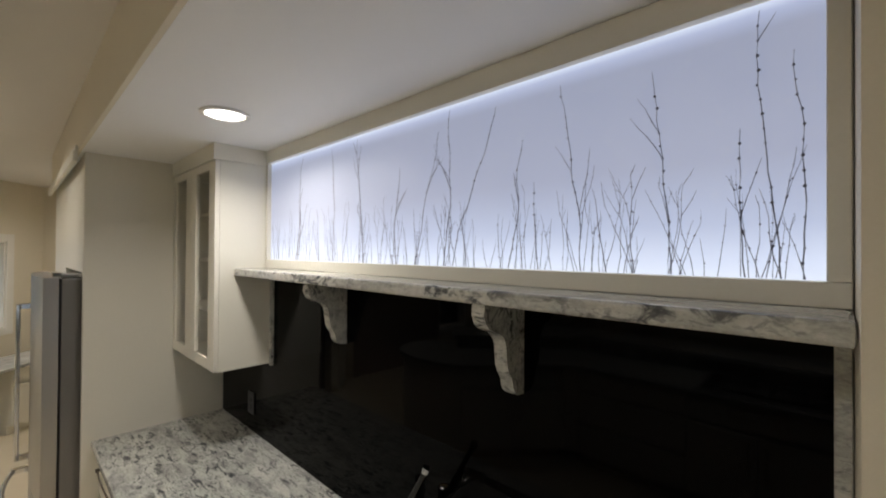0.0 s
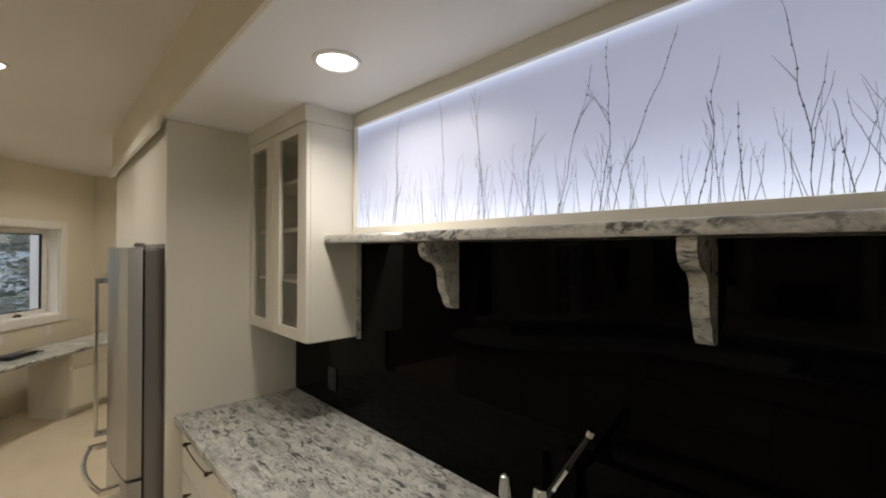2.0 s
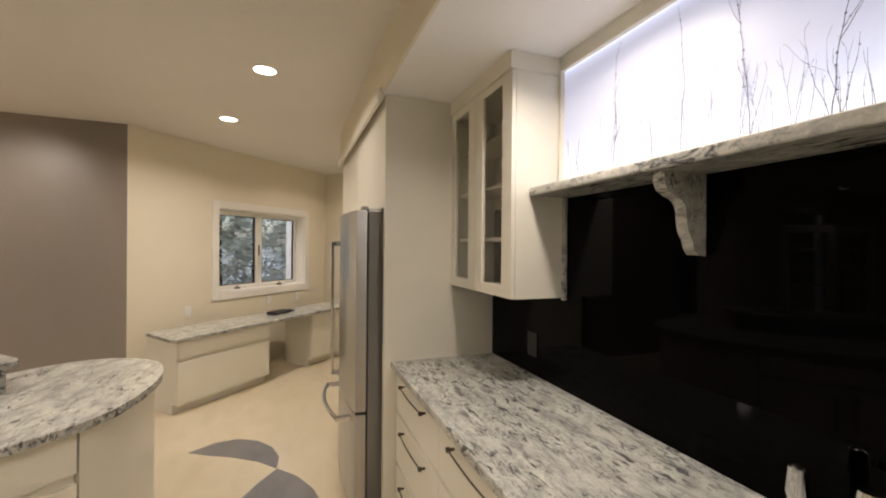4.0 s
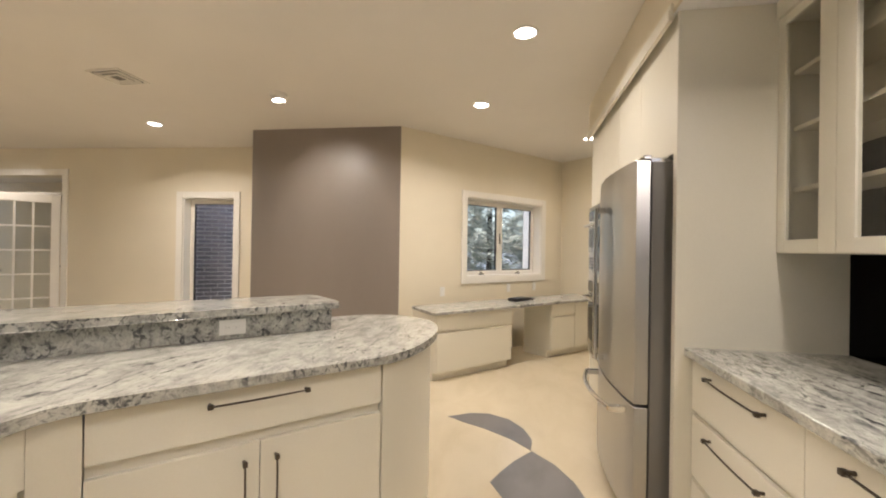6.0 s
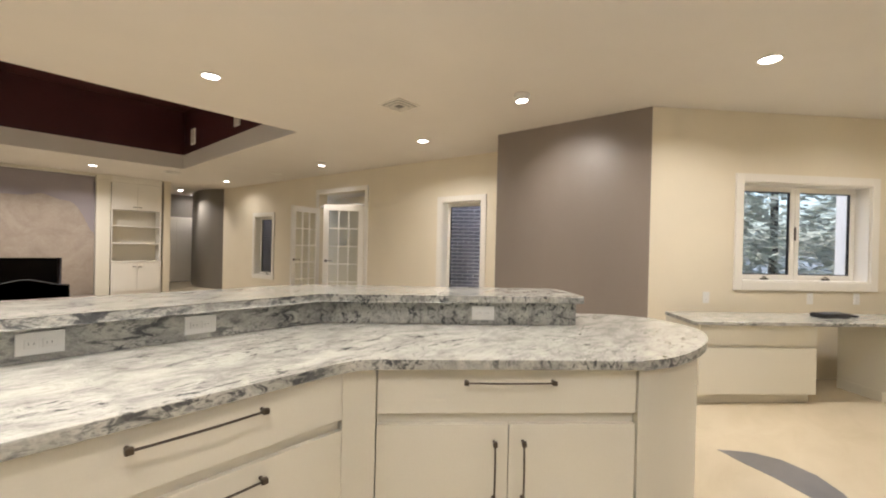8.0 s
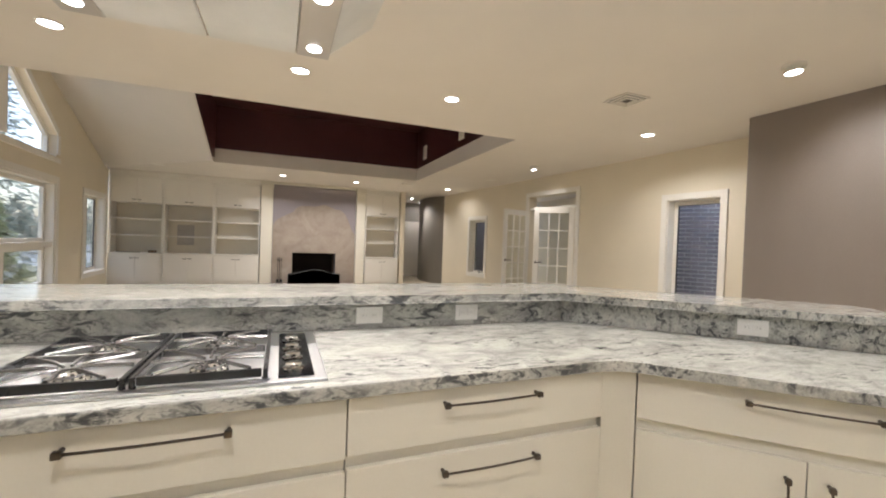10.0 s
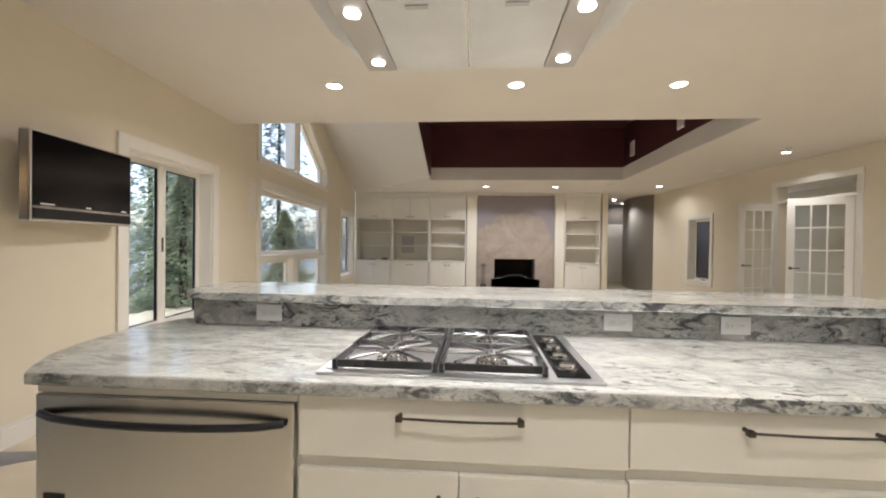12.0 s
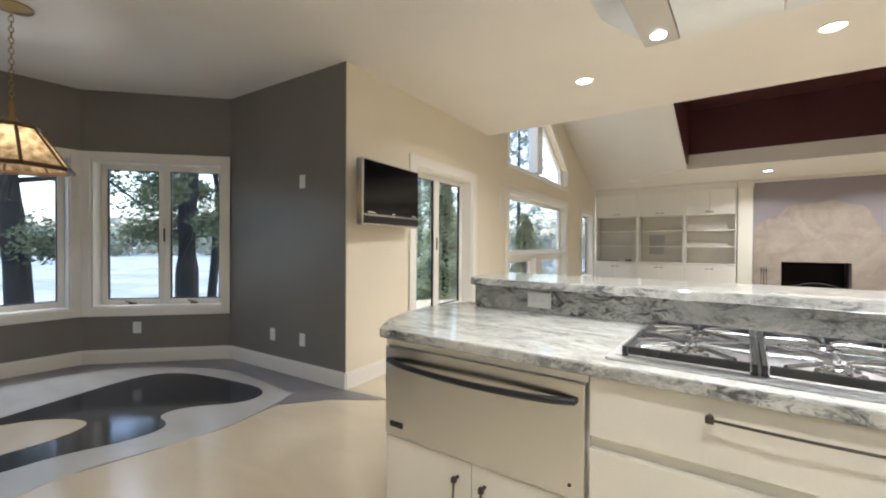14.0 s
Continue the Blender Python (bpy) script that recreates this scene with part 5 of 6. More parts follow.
am = noise_tex(n_, l_, coords(n_, l_), 14, 5, 0.6)
l_.new(ramp(n_, l_, am, [(0.35, (0.34, 0.22, 0.10)), (0.65, (0.70, 0.56, 0.34))]), bs_.inputs["Base Color"])
l_.new(ramp(n_, l_, am, [(0.35, (0.50, 0.34, 0.15)), (0.65, (1.0, 0.82, 0.52))]), bs_.inputs["Emission Color"])
bs_.inputs["Emission Strength"].default_value = 0.02
bs_.inputs["Roughness"].default_value = 0.15
tr_, mx_ = n_.new("ShaderNodeBsdfTranslucent"), n_.new("ShaderNodeMixShader")
l_.new(ramp(n_, l_, am, [(0.38, (0.26, 0.17, 0.07)), (0.62, (0.85, 0.66, 0.36))]), tr_.inputs[0])
mx_.inputs[0].default_value = 0.55
l_.new(bs_.outputs[0], mx_.inputs[1])
l_.new(tr_.outputs[0], mx_.inputs[2])
l_.new(mx_.outputs[0], n_["Material Output"].inputs[0])
RIM = plain("brown lamp rim", (0.13, 0.075, 0.035), 0.4, metal=0.4, vary=0.2)
b = B()
SH0, SH1, ZT, ZB = 0.125, 0.30, 1.95, 1.69
ring = lambda r, z, o=0.0: [(r * math.cos(math.tau * (k + o) / 8), r * math.sin(math.tau * (k + o) / 8), z) for k in range(8)]
top_r, bot_r = ring(SH0, ZT), ring(SH1, ZB)
b.free()
for k in range(8):
    b = B()
    b.faces.new([b.verts.new(p) for p in (top_r[k], top_r[(k + 1) % 8], bot_r[(k + 1) % 8], bot_r[k])])
    bmesh.ops.solidify(b, geom=b.faces[:], thickness=0.004)
    part("shade_panel", b, AMBER, pd, "amber art glass panel")
b = B()
for k in range(8):
    tube(b, [top_r[k], bot_r[k]], 0.009, 6)
    tube(b, [top_r[k], top_r[(k + 1) % 8]], 0.013, 6)
    tube(b, [bot_r[k], bot_r[(k + 1) % 8]], 0.016, 6)
    tube(b, [(0, 0, ZT + 0.03), top_r[k]], 0.006, 6)
part("shade_frame", b, RIM, pd, "dark brown frame", smooth=True)
b = B()
lathe(b, [(0.006, 2.10), (0.02, 2.07), (0.012, 2.04), (0.03, 2.0), (0.034, 1.97), (0.012, 1.955), (0.012, 1.93), (0.004, 1.92)], 16)
part("finial", b, BRASS, pd, smooth=True)
lm = new("pendant_bulb_lamp", bpy.data.lights.new("pendant_bulb_lamp", "POINT"))
lm.data.energy, lm.data.color, lm.data.shadow_soft_size = 2.2, WARM, 0.04
lm.location = (PX, PY, 1.78)

# ---------------------------------------------------------------- ceiling fittings
def vent(x, y, size, label):
    t = thing("ceiling_vent", label, "vent", pose(x, y, H))
    b = B()
    h = size / 2
    for r0, z0 in ((h, -0.012), (h * 0.72, -0.016), (h * 0.45, -0.020)):
        w = 0.018
        box(b, -r0, r0, -r0, -r0 + w, z0, z0 + 0.011, 0.002)
        box(b, -r0, r0, r0 - w, r0, z0, z0 + 0.011, 0.002)
        box(b, -r0, -r0 + w, -r0 + w + 0.0005, r0 - w - 0.0005, z0, z0 + 0.011, 0.002)
        box(b, r0 - w, r0, -r0 + w + 0.0005, r0 - w - 0.0005, z0, z0 + 0.011, 0.002)
    part("frame", b, TRIM, t)
    b = B()
    box(b, -h + 0.019, h - 0.019, -h + 0.019, h - 0.019, -0.003, -0.001)
    part("backing", b, FRIDGESIDE, t)
    return t


vent(-3.71, -3.63, 0.30, "square white ceiling air vent")
vent(-3.55, -10.5, 0.30, "square white ceiling air vent in the living room")


def eyeball(x, y, target, watts):
    t = thing("spotlight", "white surface ceiling spotlight aimed at the wall, lit", "spotlight", pose(x, y, H), "wall wash spotlights")
    b = B()
    lathe(b, [(0.075, -0.001), (0.078, -0.02), (0.07, -0.035), (0.03, -0.037)], 24)
    part("base", b, TRIM, t, smooth=True)
    d = (Vector(target) - Vector((x, y, H - 0.05))).normalized()
    q = (d * 0.35 + Vector((0.25, 0.1, -1))).normalized().to_track_quat("-Z", "Y").to_matrix().to_4x4()
    b = B()
    lathe(b, [(0.03, 0.02), (0.060, 0.005), (0.062, -0.016), (0.056, -0.017), (0.054, -0.008)], 20)
    part("head", b, TRIM, t, m=Matrix.Translation((0, 0, -0.045)) @ q, smooth=True)
    b = B()
    lathe(b, [(0.053, -0.009), (0.053, -0.013), (0.002, -0.014)], 20)
    part("lens", b, LENS, t, "glowing lens", Matrix.Translation((0, 0, -0.045)) @ q)
    s = new("wall_wash_lamp", bpy.data.lights.new("wall_wash_lamp", "SPOT"))
    s.data.energy, s.data.color, s.data.spot_size, s.data.spot_blend, s.data.shadow_soft_size = watts, WARM, radians(88), 1.0, 0.04
    s.matrix_world = look(Vector((x, y, H - 0.085)) + d * 0.05, target)


eyeball(-4.225, -2.51, (-5.26, -2.40, 1.70), 18)
eyeball(-4.88, -6.93, (-5.72, -7.6, 1.5), 14)
eyeball(-4.55, -13.4, (-5.08, -12.85, 1.45), 45)
for x, y in ((-4.95, -8.72), (1.82, -10.89)):
    t = thing("ceiling_speaker", "round white ceiling speaker", "speaker", pose(x, y, H), "ceiling speakers")
    b = B()
    lathe(b, [(0.11, -0.001), (0.11, -0.008), (0.095, -0.012), (0.004, -0.012)], 24)
    part("grille", b, TRIM, t, smooth=True)

# ---------------------------------------------------------------- bookcases and fireplace
FW = along((-4.0, FAR), (3.2, FAR))


def bookcase(x0, x1, label, lowtop=0.755):
    t = thing("bookcase", label, "bookcase", FW, "built-in bookcases")
    a, e = x0 + 4.0, x1 + 4.0
    d = 0.38
    for c in (a, e - 0.03):
        b = B()
        box(b, c, c + 0.03, -d, 0.0, lowtop + 0.031, 2.58, 0.002)
        part("side", b, TRIM, t)
    b = B()
    box(b, a + 0.031, e - 0.031, -d, -d + 0.012, lowtop + 0.031, 2.58)
    part("back", b, CABIN, t)
    b = B()
    box(b, a, e - 0.001, -d, 0.06, 0.0, lowtop - 0.001, 0.002)
    part("base", b, TRIM, t)
    b = B()
    box(b, a, e - 0.001, -d, 0.085, lowtop, lowtop + 0.030, 0.004)
    part("counter", b, TRIM, t)
    for z in (1.18, 1.58):
        b = B()
        box(b, a + 0.031, e - 0.031, -d + 0.013, -0.012, z, z + 0.028, 0.002)
        part("shelf", b, TRIM, t)
    b = B()
    box(b, a + 0.031, e - 0.031, -d + 0.013, -0.022, 1.965, 2.58)
    part("upper_box", b, TRIM, t)
    mid = (a + e) / 2
    for z0, z1, y in ((1.97, 2.575, 0.0), (0.10, lowtop - 0.02, 0.0805)):
        for c, f, s in ((a + 0.032, mid - 0.002, 1), (mid + 0.002, e - 0.032, -1)):
            b = B()
            box(b, c, f, y - 0.019, y, z0, z1, 0.003)
            door = part("door", b, TRIM, t)
            b = B()
            kx = f - 0.05 if s > 0 else c + 0.05
            kz = z0 + 0.07 if y == 0.0 else z1 - 0.07
            tube(b, [(kx - 0.04, y + 0.022, kz), (kx, y + 0.026, kz - 0.006), (kx + 0.04, y + 0.022, kz)], 0.008, 6)
            tube(b, [(kx, y, kz), (kx, y + 0.024, kz)], 0.005, 6)
            part("pull", b, BRONZE, door)
    b = B()
    box(b, a, e - 0.001, -d, 0.02, 2.582, 2.66, 0.004)
    box(b, a, e - 0.001, -d, 0.05, 2.661, H - 0.002, 0.008)
    part("cornice", b, TRIM, t)
    return t


bookcase(2.015, 3.07, "cream built-in bookcase with empty shelves over cupboards")
bookcase(0.945, 2.012, "cream built-in bookcase with a vent grille in its back")
bookcase(-0.115, 0.942, "cream built-in bookcase with empty shelves over cupboards")
bookcase(-3.82, -2.86, "cream built-in bookcase beside the fireplace, empty shelves")
t = thing("vent_grille", "grey return air grille in the bookcase back", "vent", FW @ pose(5.60, -0.367, 1.24))
b = B()
frame_bars(b, -0.18, 0.18, -0.25, 0.25, 0.022, 0.001, 0.012, 0.002)
part("frame", b, GRILLE, t)
for i in range(14):
    b = B()
    box(b, -0.157, 0.157, 0.001, 0.008, -0.222 + i * 0.032, -0.198 + i * 0.032)
    part("slat", b, GRILLE, t)
BROWNBOX = plain("brown card", (0.20, 0.13, 0.08), 0.6, vary=0.2)
b = B()
box(b, -0.08, 0.08, -0.05, 0.05, 0.0005, 0.055, 0.004)
solid("small_box", b, BROWNBOX, "small brown box lying on the bookcase counter", "box", FW @ pose(6.24, -0.10, 0.785, 0, 0, 6))
b = B()
box(b, -0.22, 0.22, -0.06, 0.06, 0.0005, 0.012, 0.003)
solid("flat_case", b, IRON, "flat dark case lying on the bookcase counter", "case", FW @ pose(6.72, -0.12, 0.785, 0, 0, -3))
# chimney breast
b = B()
for x0, x1, z0, z1 in ((-2.59, -2.06, 0.0, H - 0.003), (-0.93, -0.42, 0.0, H - 0.003), (-2.0595, -0.9305, 0.87, H - 0.003)):
    box(b, x0, x1, FAR - 0.41, FAR - 0.10, z0, z1)
solid("chimney_breast", b, LILAC, "grey lilac painted chimney breast above the stone", "chimney breast", kind="structure")
for x0, x1 in ((-0.418, -0.14), (-2.84, -2.592)):
    t = thing("pilaster", "cream fluted pilaster beside the fireplace", "pilaster", group="fireplace pilasters")
    b = B()
    box(b, x0, x1, FAR - 0.38, FAR + 0.04, 0.0, 2.56, 0.006)
    part("shaft", b, CAB, t)
    b = B()
    box(b, x0 - 0.02, x1 + 0.02, FAR - 0.09, FAR + 0.06, 2.561, 2.60, 0.006)
    box(b, x0 - 0.015, x1 + 0.015, FAR - 0.09, FAR + 0.09, 2.601, H - 0.003, 0.008)
    part("capital", b, CAB, t)
b = B()
box(b, -2.59, -0.42, FAR - 0.099, FAR + 0.02, 2.66, H - 0.003, 0.006)
solid("mantel_cornice", b, CAB, "cream cornice over the fireplace", "trim", kind="structure")
wave = chaikin([(-0.43, 1.61), (-0.53, 1.73), (-0.63, 1.81), (-0.82, 1.86), (-0.93, 1.97), (-1.05, 2.13), (-1.34, 2.14), (-1.56, 2.13), (-1.67, 2.20), (-1.80, 2.19), (-1.93, 2.09), (-2.15, 2.09), (-2.28, 1.99), (-2.40, 1.75), (-2.50, 1.48), (-2.58, 1.40)], 2)
b = B()
poly = [(-0.43, 0.0)] + wave + [(-2.58, 0.0), (-2.06, 0.0), (-2.06, 0.87), (-0.93, 0.87), (-0.93, 0.0)]
lo = [b.verts.new((x, FAR - 0.098, z)) for x, z in poly]
hi = [b.verts.new((x, FAR - 0.055, z)) for x, z in poly]
b.faces.new(lo)
b.faces.new(hi[::-1])
for i in range(len(poly)):
    j = (i + 1) % len(poly)
    b.faces.new((lo[i], lo[j], hi[j], hi[i]))
bmesh.ops.triangulate(b, faces=[f for f in b.faces if len(f.verts) > 4])
solid("fireplace_stone", b, STONE, "mottled tan stone fireplace slab with a wavy raw top edge", "fireplace")
MESHP = plain("dark wire mesh", (0.045, 0.038, 0.032), 0.6, metal=0.3, vary=0.4, big=5)
FIREBRICK = plain("smoked firebrick", (0.10, 0.07, 0.055), 0.9, vary=0.5, big=4)
fb = thing("firebox", "sooty black firebox with a log grate", "firebox")
b = B()
box(b, -2.058, -0.932, FAR - 0.85, FAR - 0.40, 0.0, 0.05)
box(b, -2.058, -0.932, FAR - 0.85, FAR - 0.84, 0.051, 0.90)
box(b, -2.058, -0.932, FAR - 0.839, FAR - 0.412, 0.88, 0.90)
part("lining", b, SOOT, fb)
for x0, x1 in ((-2.10, -2.059), (-0.931, -0.89)):
    b = B()
    box(b, x0, x1, FAR - 0.85, FAR - 0.40, 0.0, 0.90)
    part("cheek", b, FIREBRICK, fb, "smoke stained firebrick cheek")
b = B()
for i in range(6):
    tube(b, [(-1.8 + i * 0.12, FAR - 0.70, 0.12), (-1.8 + i * 0.12, FAR - 0.48, 0.12), (-1.8 + i * 0.12, FAR - 0.46, 0.22)], 0.012, 6)
tube(b, [(-1.85, FAR - 0.6, 0.108), (-1.15, FAR - 0.6, 0.108)], 0.012, 6)
part("grate", b, IRON, fb)
b = B()
box(b, -2.6, -0.40, FAR - 0.05, FAR + 0.45, 0.0, 0.05, 0.006)
solid("hearth", b, STONE, "low mottled stone hearth", "hearth")
fs = thing("fire_screen", "black arched fire screen on the hearth", "fire screen", pose(-1.50, FAR + 0.12, 0.05))
edge = chaikin([(-0.66, 0.46), (-0.50, 0.47), (-0.30, 0.52), (-0.12, 0.58), (0.0, 0.585), (0.12, 0.58), (0.30, 0.52), (0.50, 0.47), (0.66, 0.46)], 2)
b = B()
edge = [(x, z - 0.20) for x, z in edge]
tube(b, [(-0.66, 0, 0.0)] + [(x, 0, z) for x, z in edge] + [(0.66, 0, 0.0)], 0.012, 6)
for i in range(1, 12):
    x = -0.66 + 1.32 * i / 12
    z = np.interp(x, [p[0] for p in edge], [p[1] for p in edge])
    tube(b, [(x, 0, 0.0), (x, 0, z)], 0.005, 5)
part("frame", b, IRON, fs)
b = B()
v0 = [b.verts.new((x, 0.006, 0.0)) for x, z in edge]
v1 = [b.verts.new((x, 0.006, z - 0.005)) for x, z in edge]
for i in range(len(edge) - 1):
    b.faces.new((v0[i], v0[i + 1], v1[i + 1], v1[i]))
bmesh.ops.solidify(b, geom=b.faces[:], thickness=0.002)
part("mesh_panel", b, MESHP, fs, "fine dark brown wire mesh")
ft = thing("fire_tools", "iron fire tools on a stand by the hearth", "fire tools", pose(-0.62, FAR + 0.12, 0.05))
b = B()
lathe(b, [(0.10, 0.0), (0.10, 0.015), (0.02, 0.03), (0.01, 0.04)], 16)
tube(b, [(0, 0, 0.03), (0, 0, 0.70)], 0.009, 8)
tube(b, [(-0.05, 0, 0.62), (0.05, 0, 0.62)], 0.007, 6)
part("stand", b, IRON, ft)
for dx in (-0.045, 0.045):
    b = B()
    tube(b, [(dx, 0.03, 0.10), (dx, 0.03, 0.60)], 0.006, 6)
    lathe(b, [(0.012, 0.60), (0.014, 0.64), (0.008, 0.68), (0.002, 0.69)], 8, (dx, 0.03, 0))
    box(b, dx - 0.03, dx + 0.03, 0.022, 0.038, 0.04, 0.12, 0.004)
    part("tool", b, IRON, ft)

# ---------------------------------------------------------------- ceiling lights
for x, y in ((-2.20, -4.393), (-0.76, -4.345), (0.915, -4.295)):
    recessed_light(x, y, H)
for x, y in ((-2.35, -10.97), (-0.639, -10.94)):
    recessed_light(x, y, H, watts=12)
recessed_light(-4.88, -4.44, H, watts=9)
recessed_light(-4.723, -0.721, H, watts=7.5)
recessed_light(-6.03, 0.49, H, watts=4)
recessed_light(-4.768, -10.83, H, watts=3)
recessed_light(-3.469, -0.352, H, watts=4.5)
recessed_light(-2.30, -1.55, H, watts=4.8)
# fill light added over the aisle, no fitting known there
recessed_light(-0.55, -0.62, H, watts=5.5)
recessed_light(-5.3, -14.9, H, watts=2.5)
recessed_light(-1.64, 0.60, 2.43, 0.085, watts=4.2)

# ---------------------------------------------------------------- outside
SNOW, n_, l_, bs_ = tree("frosted field")
v_ = coords(n_, l_, (1, 1, 1))
g1 = ramp(n_, l_, noise_tex(n_, l_, v_, 0.35, 7, 0.65, 0.6), [(0.36, (0.13, 0.14, 0.12)), (0.50, (0.17, 0.19, 0.205)), (0.66, (0.31, 0.34, 0.375))])
l_.new(g1, bs_.inputs["Base Color"])
bs_.inputs["Roughness"].default_value = 0.8
bump(n_, l_, bs_, noise_tex(n_, l_, v_, 5, 6), 0.6, 0.05)
b = B()
box(b, -600, 600, -600, 600, -0.7, -0.42)
solid("ground", b, SNOW, "frosty rough field round the house", "ground", kind="structure")


def leaf_cloud(b, rng, centre, radius, count, size, squash=0.8):
    for _ in range(count):
        while True:
            p = Vector((rng.uniform(-1, 1), rng.uniform(-1, 1), rng.uniform(-1, 1)))
            if p.length < 1:
                break
        p = p * (0.45 + 0.55 * p.length)
        c = Vector(centre) + Vector((p.x * radius, p.y * radius, p.z * radius * squash))
        u = Vector((rng.uniform(-1, 1), rng.uniform(-1, 1), rng.uniform(-0.6, 0.6))).normalized()
        w = u.cross(Vector((rng.uniform(-1, 1), rng.uniform(-1, 1), rng.uniform(-1, 1)))).normalized()
        s = size * rng.uniform(0.6, 1.3)
        v = [b.verts.new(c + u * s), b.verts.new(c + w * s * 0.45), b.verts.new(c - u * s * 0.8), b.verts.new(c - w * s * 0.45)]
        b.faces.new(v)


def broad_tree(x, y, h, r, label, seed, low=2.2, leaf=LEAF, leaves=17000, size=0.065, spread=2.4):
    rng = random.Random(seed)
    t = thing("tree", label, "tree", pose(x, y, -0.45), "trees round the house")
    b = B()
    pts = [(0, 0, 0)]
    for i in range(1, 9):
        pts.append((pts[-1][0] + rng.uniform(-0.08, 0.08), pts[-1][1] + rng.uniform(-0.08, 0.08), h * i / 8))
    tube(b, pts, r, 12, r * 0.3)
    tips = []
    for i in range(16):
        z = rng.uniform(low, h * 0.95)
        k = min(7, int(z / h * 8))
        p = Vector(pts[k])
        p.z = z
        a = rng.uniform(0, math.tau)
        q = [p]
        ln = spread * rng.uniform(0.5, 1.0)
        for j in range(1, 6):
            q.append(p + Vector((math.cos(a) * ln * j / 5, math.sin(a) * ln * j / 5, 0.25 * j / 5 * ln * rng.uniform(-0.6, 1.0))) + Vector((rng.uniform(-0.1, 0.1), rng.uniform(-0.1, 0.1), 0)))
            if j > 1:
                tips.append(q[-1])
        tube(b, q, r * 0.28, 6, 0.012)
    part("trunk", b, BARK, t)
    b = B()
    per = leaves // len(tips)
    for c in tips:
        leaf_cloud(b, rng, c, rng.uniform(0.35, 0.7), per, size)
    part("crown", b, leaf, t)
    return t


def conifer(x, y, h, w, label, seed, material, count=7000, size=0.10):
    count, size = int(count * 1.9), size * 0.72
    rng = random.Random(seed)
    t = thing("tree", label, "tree", pose(x, y, -0.45), "trees round the house")
    b = B()
    tube(b, [(0, 0, 0), (0.03, 0, h * 0.5), (0, 0, h)], 0.11, 8, 0.02)
    part("trunk", b, BARK, t)
    b = B()
    for _ in range(count):
        u = rng.random() ** 1.5
        z = 0.15 + (h - 0.15) * u
        a = rng.uniform(0, math.tau)
        tier = 0.75 + 0.25 * math.cos(z * 9 + 2 * math.sin(a * 3))
        r = w * (1 - u * 0.93) * tier * rng.uniform(0.35, 1.0) ** 0.6
        c = Vector((r * math.cos(a), r * math.sin(a), z - 0.15 * r))
        d = Vector((math.cos(a + rng.uniform(-0.6, 0.6)), math.sin(a + rng.uniform(-0.6, 0.6)), rng.uniform(-0.5, 0.2))).normalized()
        s = d.cross(Vector((rng.uniform(-0.4, 0.4), rng.uniform(-0.4, 0.4), 1))).normalized()
        k = size * rng.uniform(0.6, 1.5)
        v = [b.verts.new(c - d * k), b.verts.new(c + s * k * 0.35), b.verts.new(c + d * k), b.verts.new(c - s * k * 0.35)]
        b.faces.new(v)
    part("crown", b, material, t)
    return t


broad_tree(10.4, -4.75, 8.5, 0.26, "broad leafed tree with a thick dark trunk in the field", 3, low=1.5, spread=2.6)
broad_tree(12.6, -6.3, 7.5, 0.13, "slender broad leafed tree beyond the bay window", 4, low=1.6)
broad_tree(11.4, -2.1, 9.0, 0.23, "broad leafed tree with a thick dark trunk in the field", 5, low=1.5, spread=2.8)
broad_tree(13.5, 0.8, 8.0, 0.22, "broad leafed tree beside the bay", 6)
conifer(5.6, -8.6, 3.2, 1.3, "pale green feathery shrub outside the window", 11, YELLOWLEAF, 6000, 0.09)
conifer(7.6, -10.6, 4.4, 1.7, "pale green feathery tree outside the window", 12, YELLOWLEAF, 4500)
conifer(5.0, -11.8, 2.6, 1.2, "pale green feathery shrub below the picture window", 13, YELLOWLEAF, 5000, 0.09)
conifer(7.0, -15.5, 9.0, 2.4, "tall dark conifer behind the window wall", 14, CONIFER, 5000, 0.14)
conifer(10.2, -13.2, 8.0, 2.2, "tall dark conifer behind the window wall", 15, CONIFER, 4500, 0.14)
conifer(12.5, -18.5, 10.5, 2.8, "tall dark conifer behind the window wall", 16, CONIFER, 4500, 0.16)
conifer(5.2, -19.0, 9.5, 2.6, "tall dark conifer behind the window wall", 17, CONIFER, 4500, 0.16)
SPRUCE = foliage("blue spruce sprays", (0.30, 0.34, 0.29), (0.47, 0.50, 0.45))
conifer(-9.5, -1.5, 4.6, 1.7, "blue green spruce outside the desk window", 18, SPRUCE, 4500, 0.11)
conifer(-10.4, 0.4, 5.0, 1.8, "blue green spruce outside the desk window", 19, SPRUCE, 4500, 0.11)
conifer(-11.6, -1.0, 6.0, 2.4, "blue green spruce outside the desk window", 20, SPRUCE, 4500, 0.13)
conifer(-11.0, 2.4, 5.6, 2.2, "blue green spruce outside the desk window", 21, SPRUCE, 4500, 0.12)
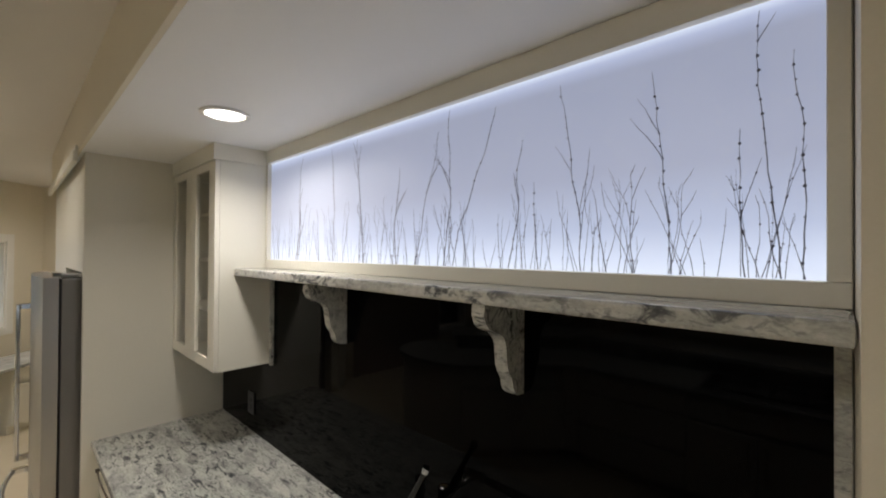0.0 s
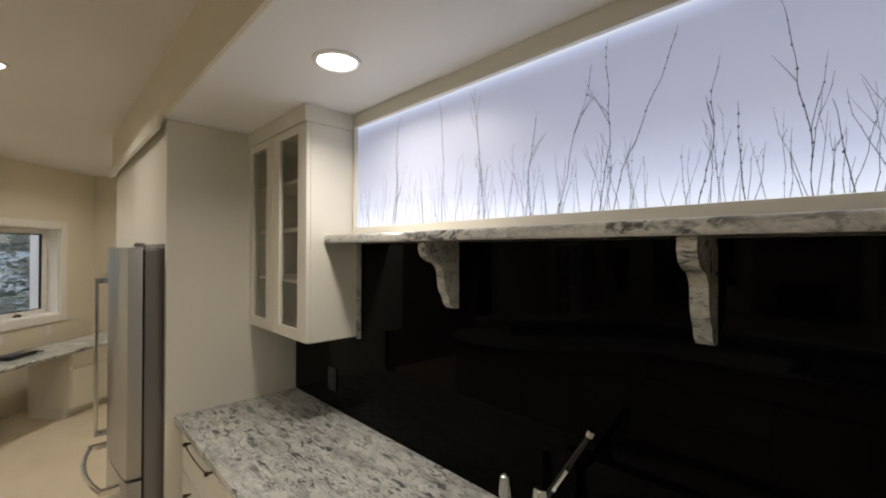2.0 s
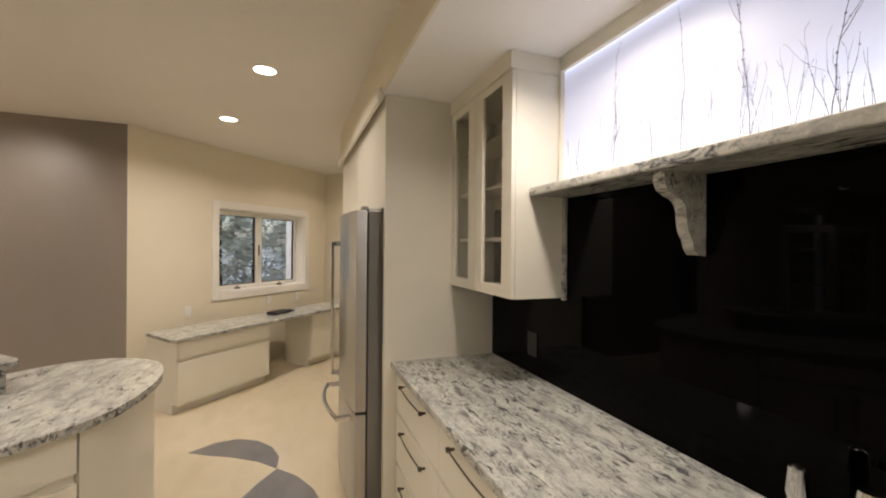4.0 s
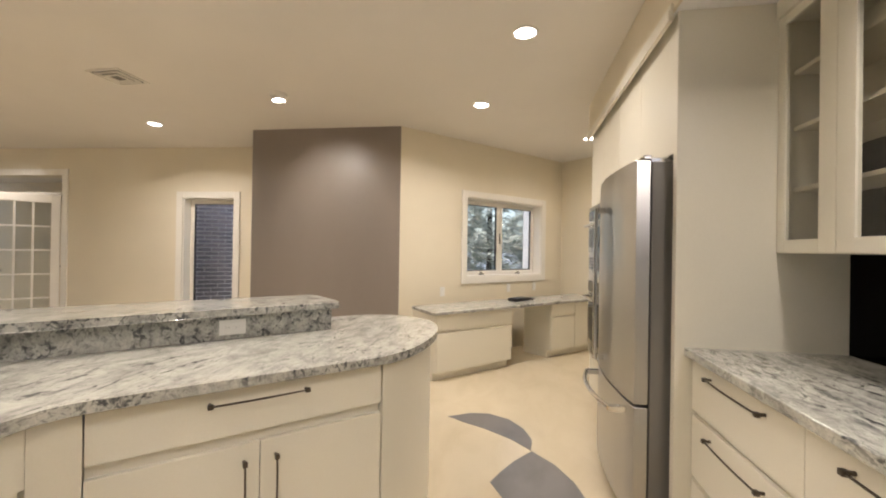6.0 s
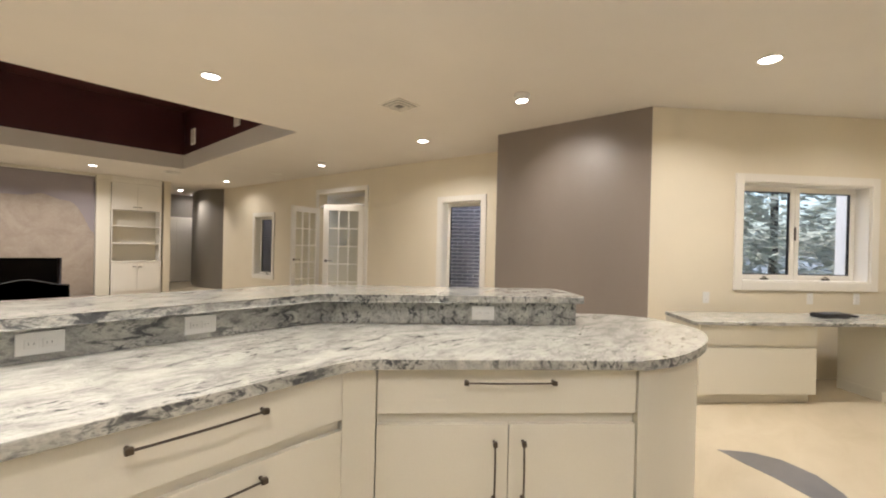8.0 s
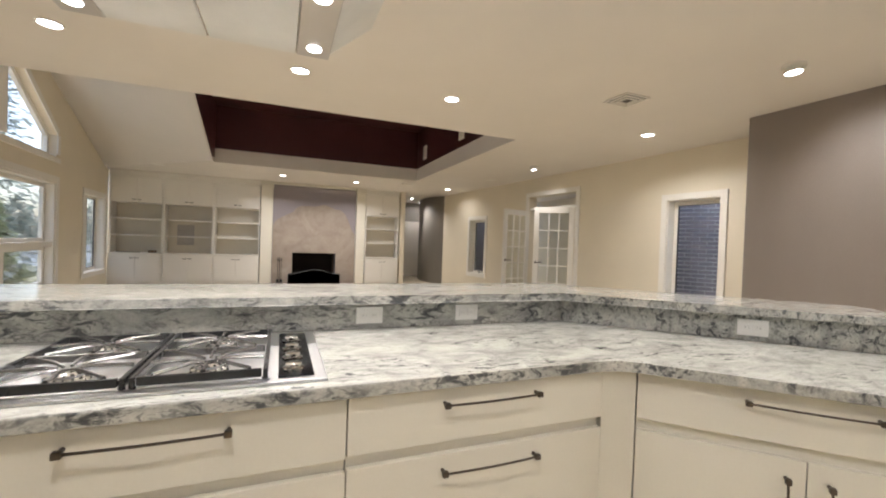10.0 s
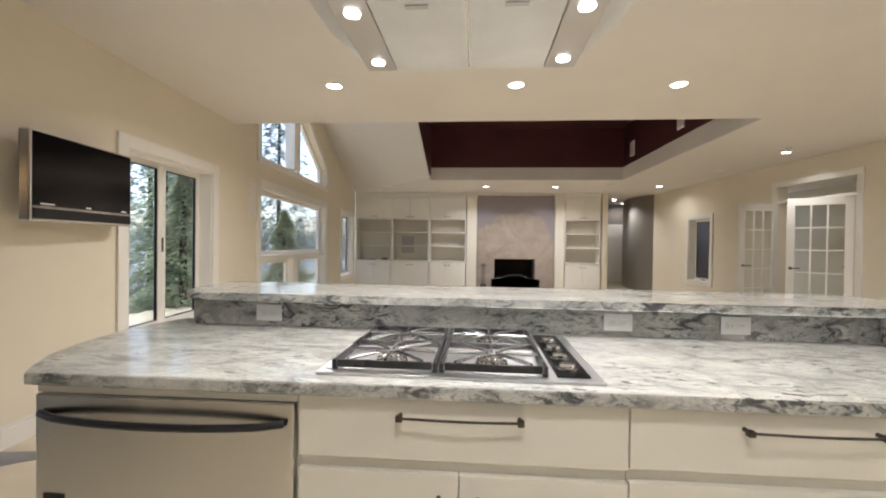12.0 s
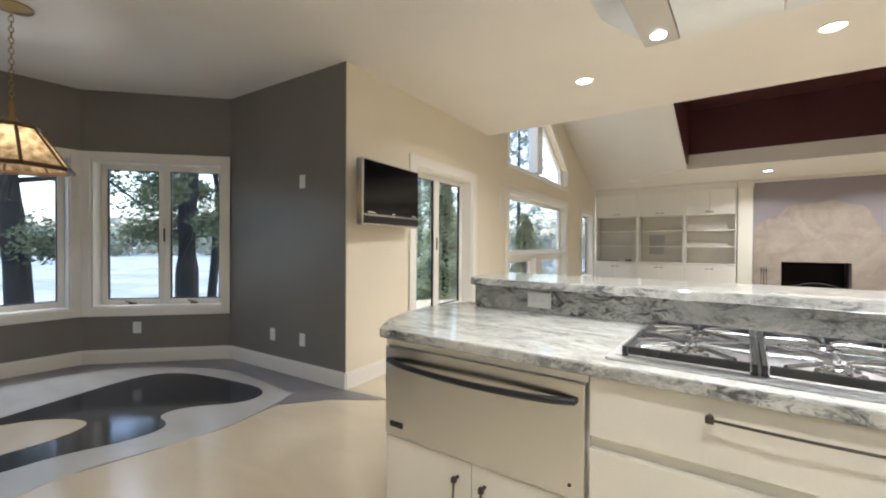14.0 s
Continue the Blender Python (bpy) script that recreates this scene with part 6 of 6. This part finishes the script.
# far wood beyond the field
rng = random.Random(31)
b = B()
for i in range(420):
    a = rng.uniform(-1.3, 0.75)
    d = rng.uniform(62, 85)
    c = (d * math.cos(a), d * math.sin(a), rng.uniform(-0.2, 3.2))
    leaf_cloud(b, rng, c, rng.uniform(1.2, 2.4), 60, 0.55, 0.9)
FARWOOD = foliage("autumn wood", (0.20, 0.26, 0.22), (0.42, 0.38, 0.30))
solid("far_wood", b, FARWOOD, "hazy green and brown wood beyond the field", "wood", kind="stuff")

# brick walls outside the west windows: the bricks in view are pieces of their own
def brick_wall(name, p0, p1, z0, z1, as_parts, label):
    L = (Vector(p1) - Vector(p0)).length
    b = B()
    box(b, 0, L, -0.12, -0.006, z0, z1)
    w = solid(name, b, MORTAR, label, "wall", along(p0, p1), kind="structure")
    b = B()
    box(b, 0.005, 0.197, -0.09, 0.004, 0.005, 0.058, 0.0)
    me = mesh_of(b, "brick", BRICK)
    joined = B()
    rows = int((z1 - z0) / 0.067)
    for j in range(rows):
        off = 0.1 if j % 2 else 0.0
        k = int((L - 0.2 - off) / 0.202) + 1
        for i in range(k):
            s, z = off + i * 0.202, z0 + j * 0.067
            if s + 0.2 > L:
                continue
            if as_parts and 0.35 < z < 2.25 and 0.35 < s < 2.15:
                o = new("brick", me)
                o.parent = w
                o.location = (s, rng.uniform(-0.002, 0.002), z)
            else:
                box(joined, s + 0.005, s + 0.197, -0.09, 0.004, z + 0.005, z + 0.058)
    o = part("brickwork", joined, BRICK, w)
    tagged(o, kind="stuff")


brick_wall("brick_wall_1", (-8.0, -3.75), (-6.40, -6.15), -0.42, 2.75, True, "grey purple brick house wall outside the narrow window")
brick_wall("brick_wall_2", (-6.25, -10.3), (-6.05, -13.4), -0.42, 2.75, False, "grey purple brick house wall outside the far window")
pier0, pier1 = DW @ Vector((0.46, -0.205, 0)), DW @ Vector((0.46, -0.37, 0))
brick_wall("brick_wall_3", (pier0.x, pier0.y), (pier1.x, pier1.y), -0.42, 2.75, False, "grey purple brick pier outside the desk window")
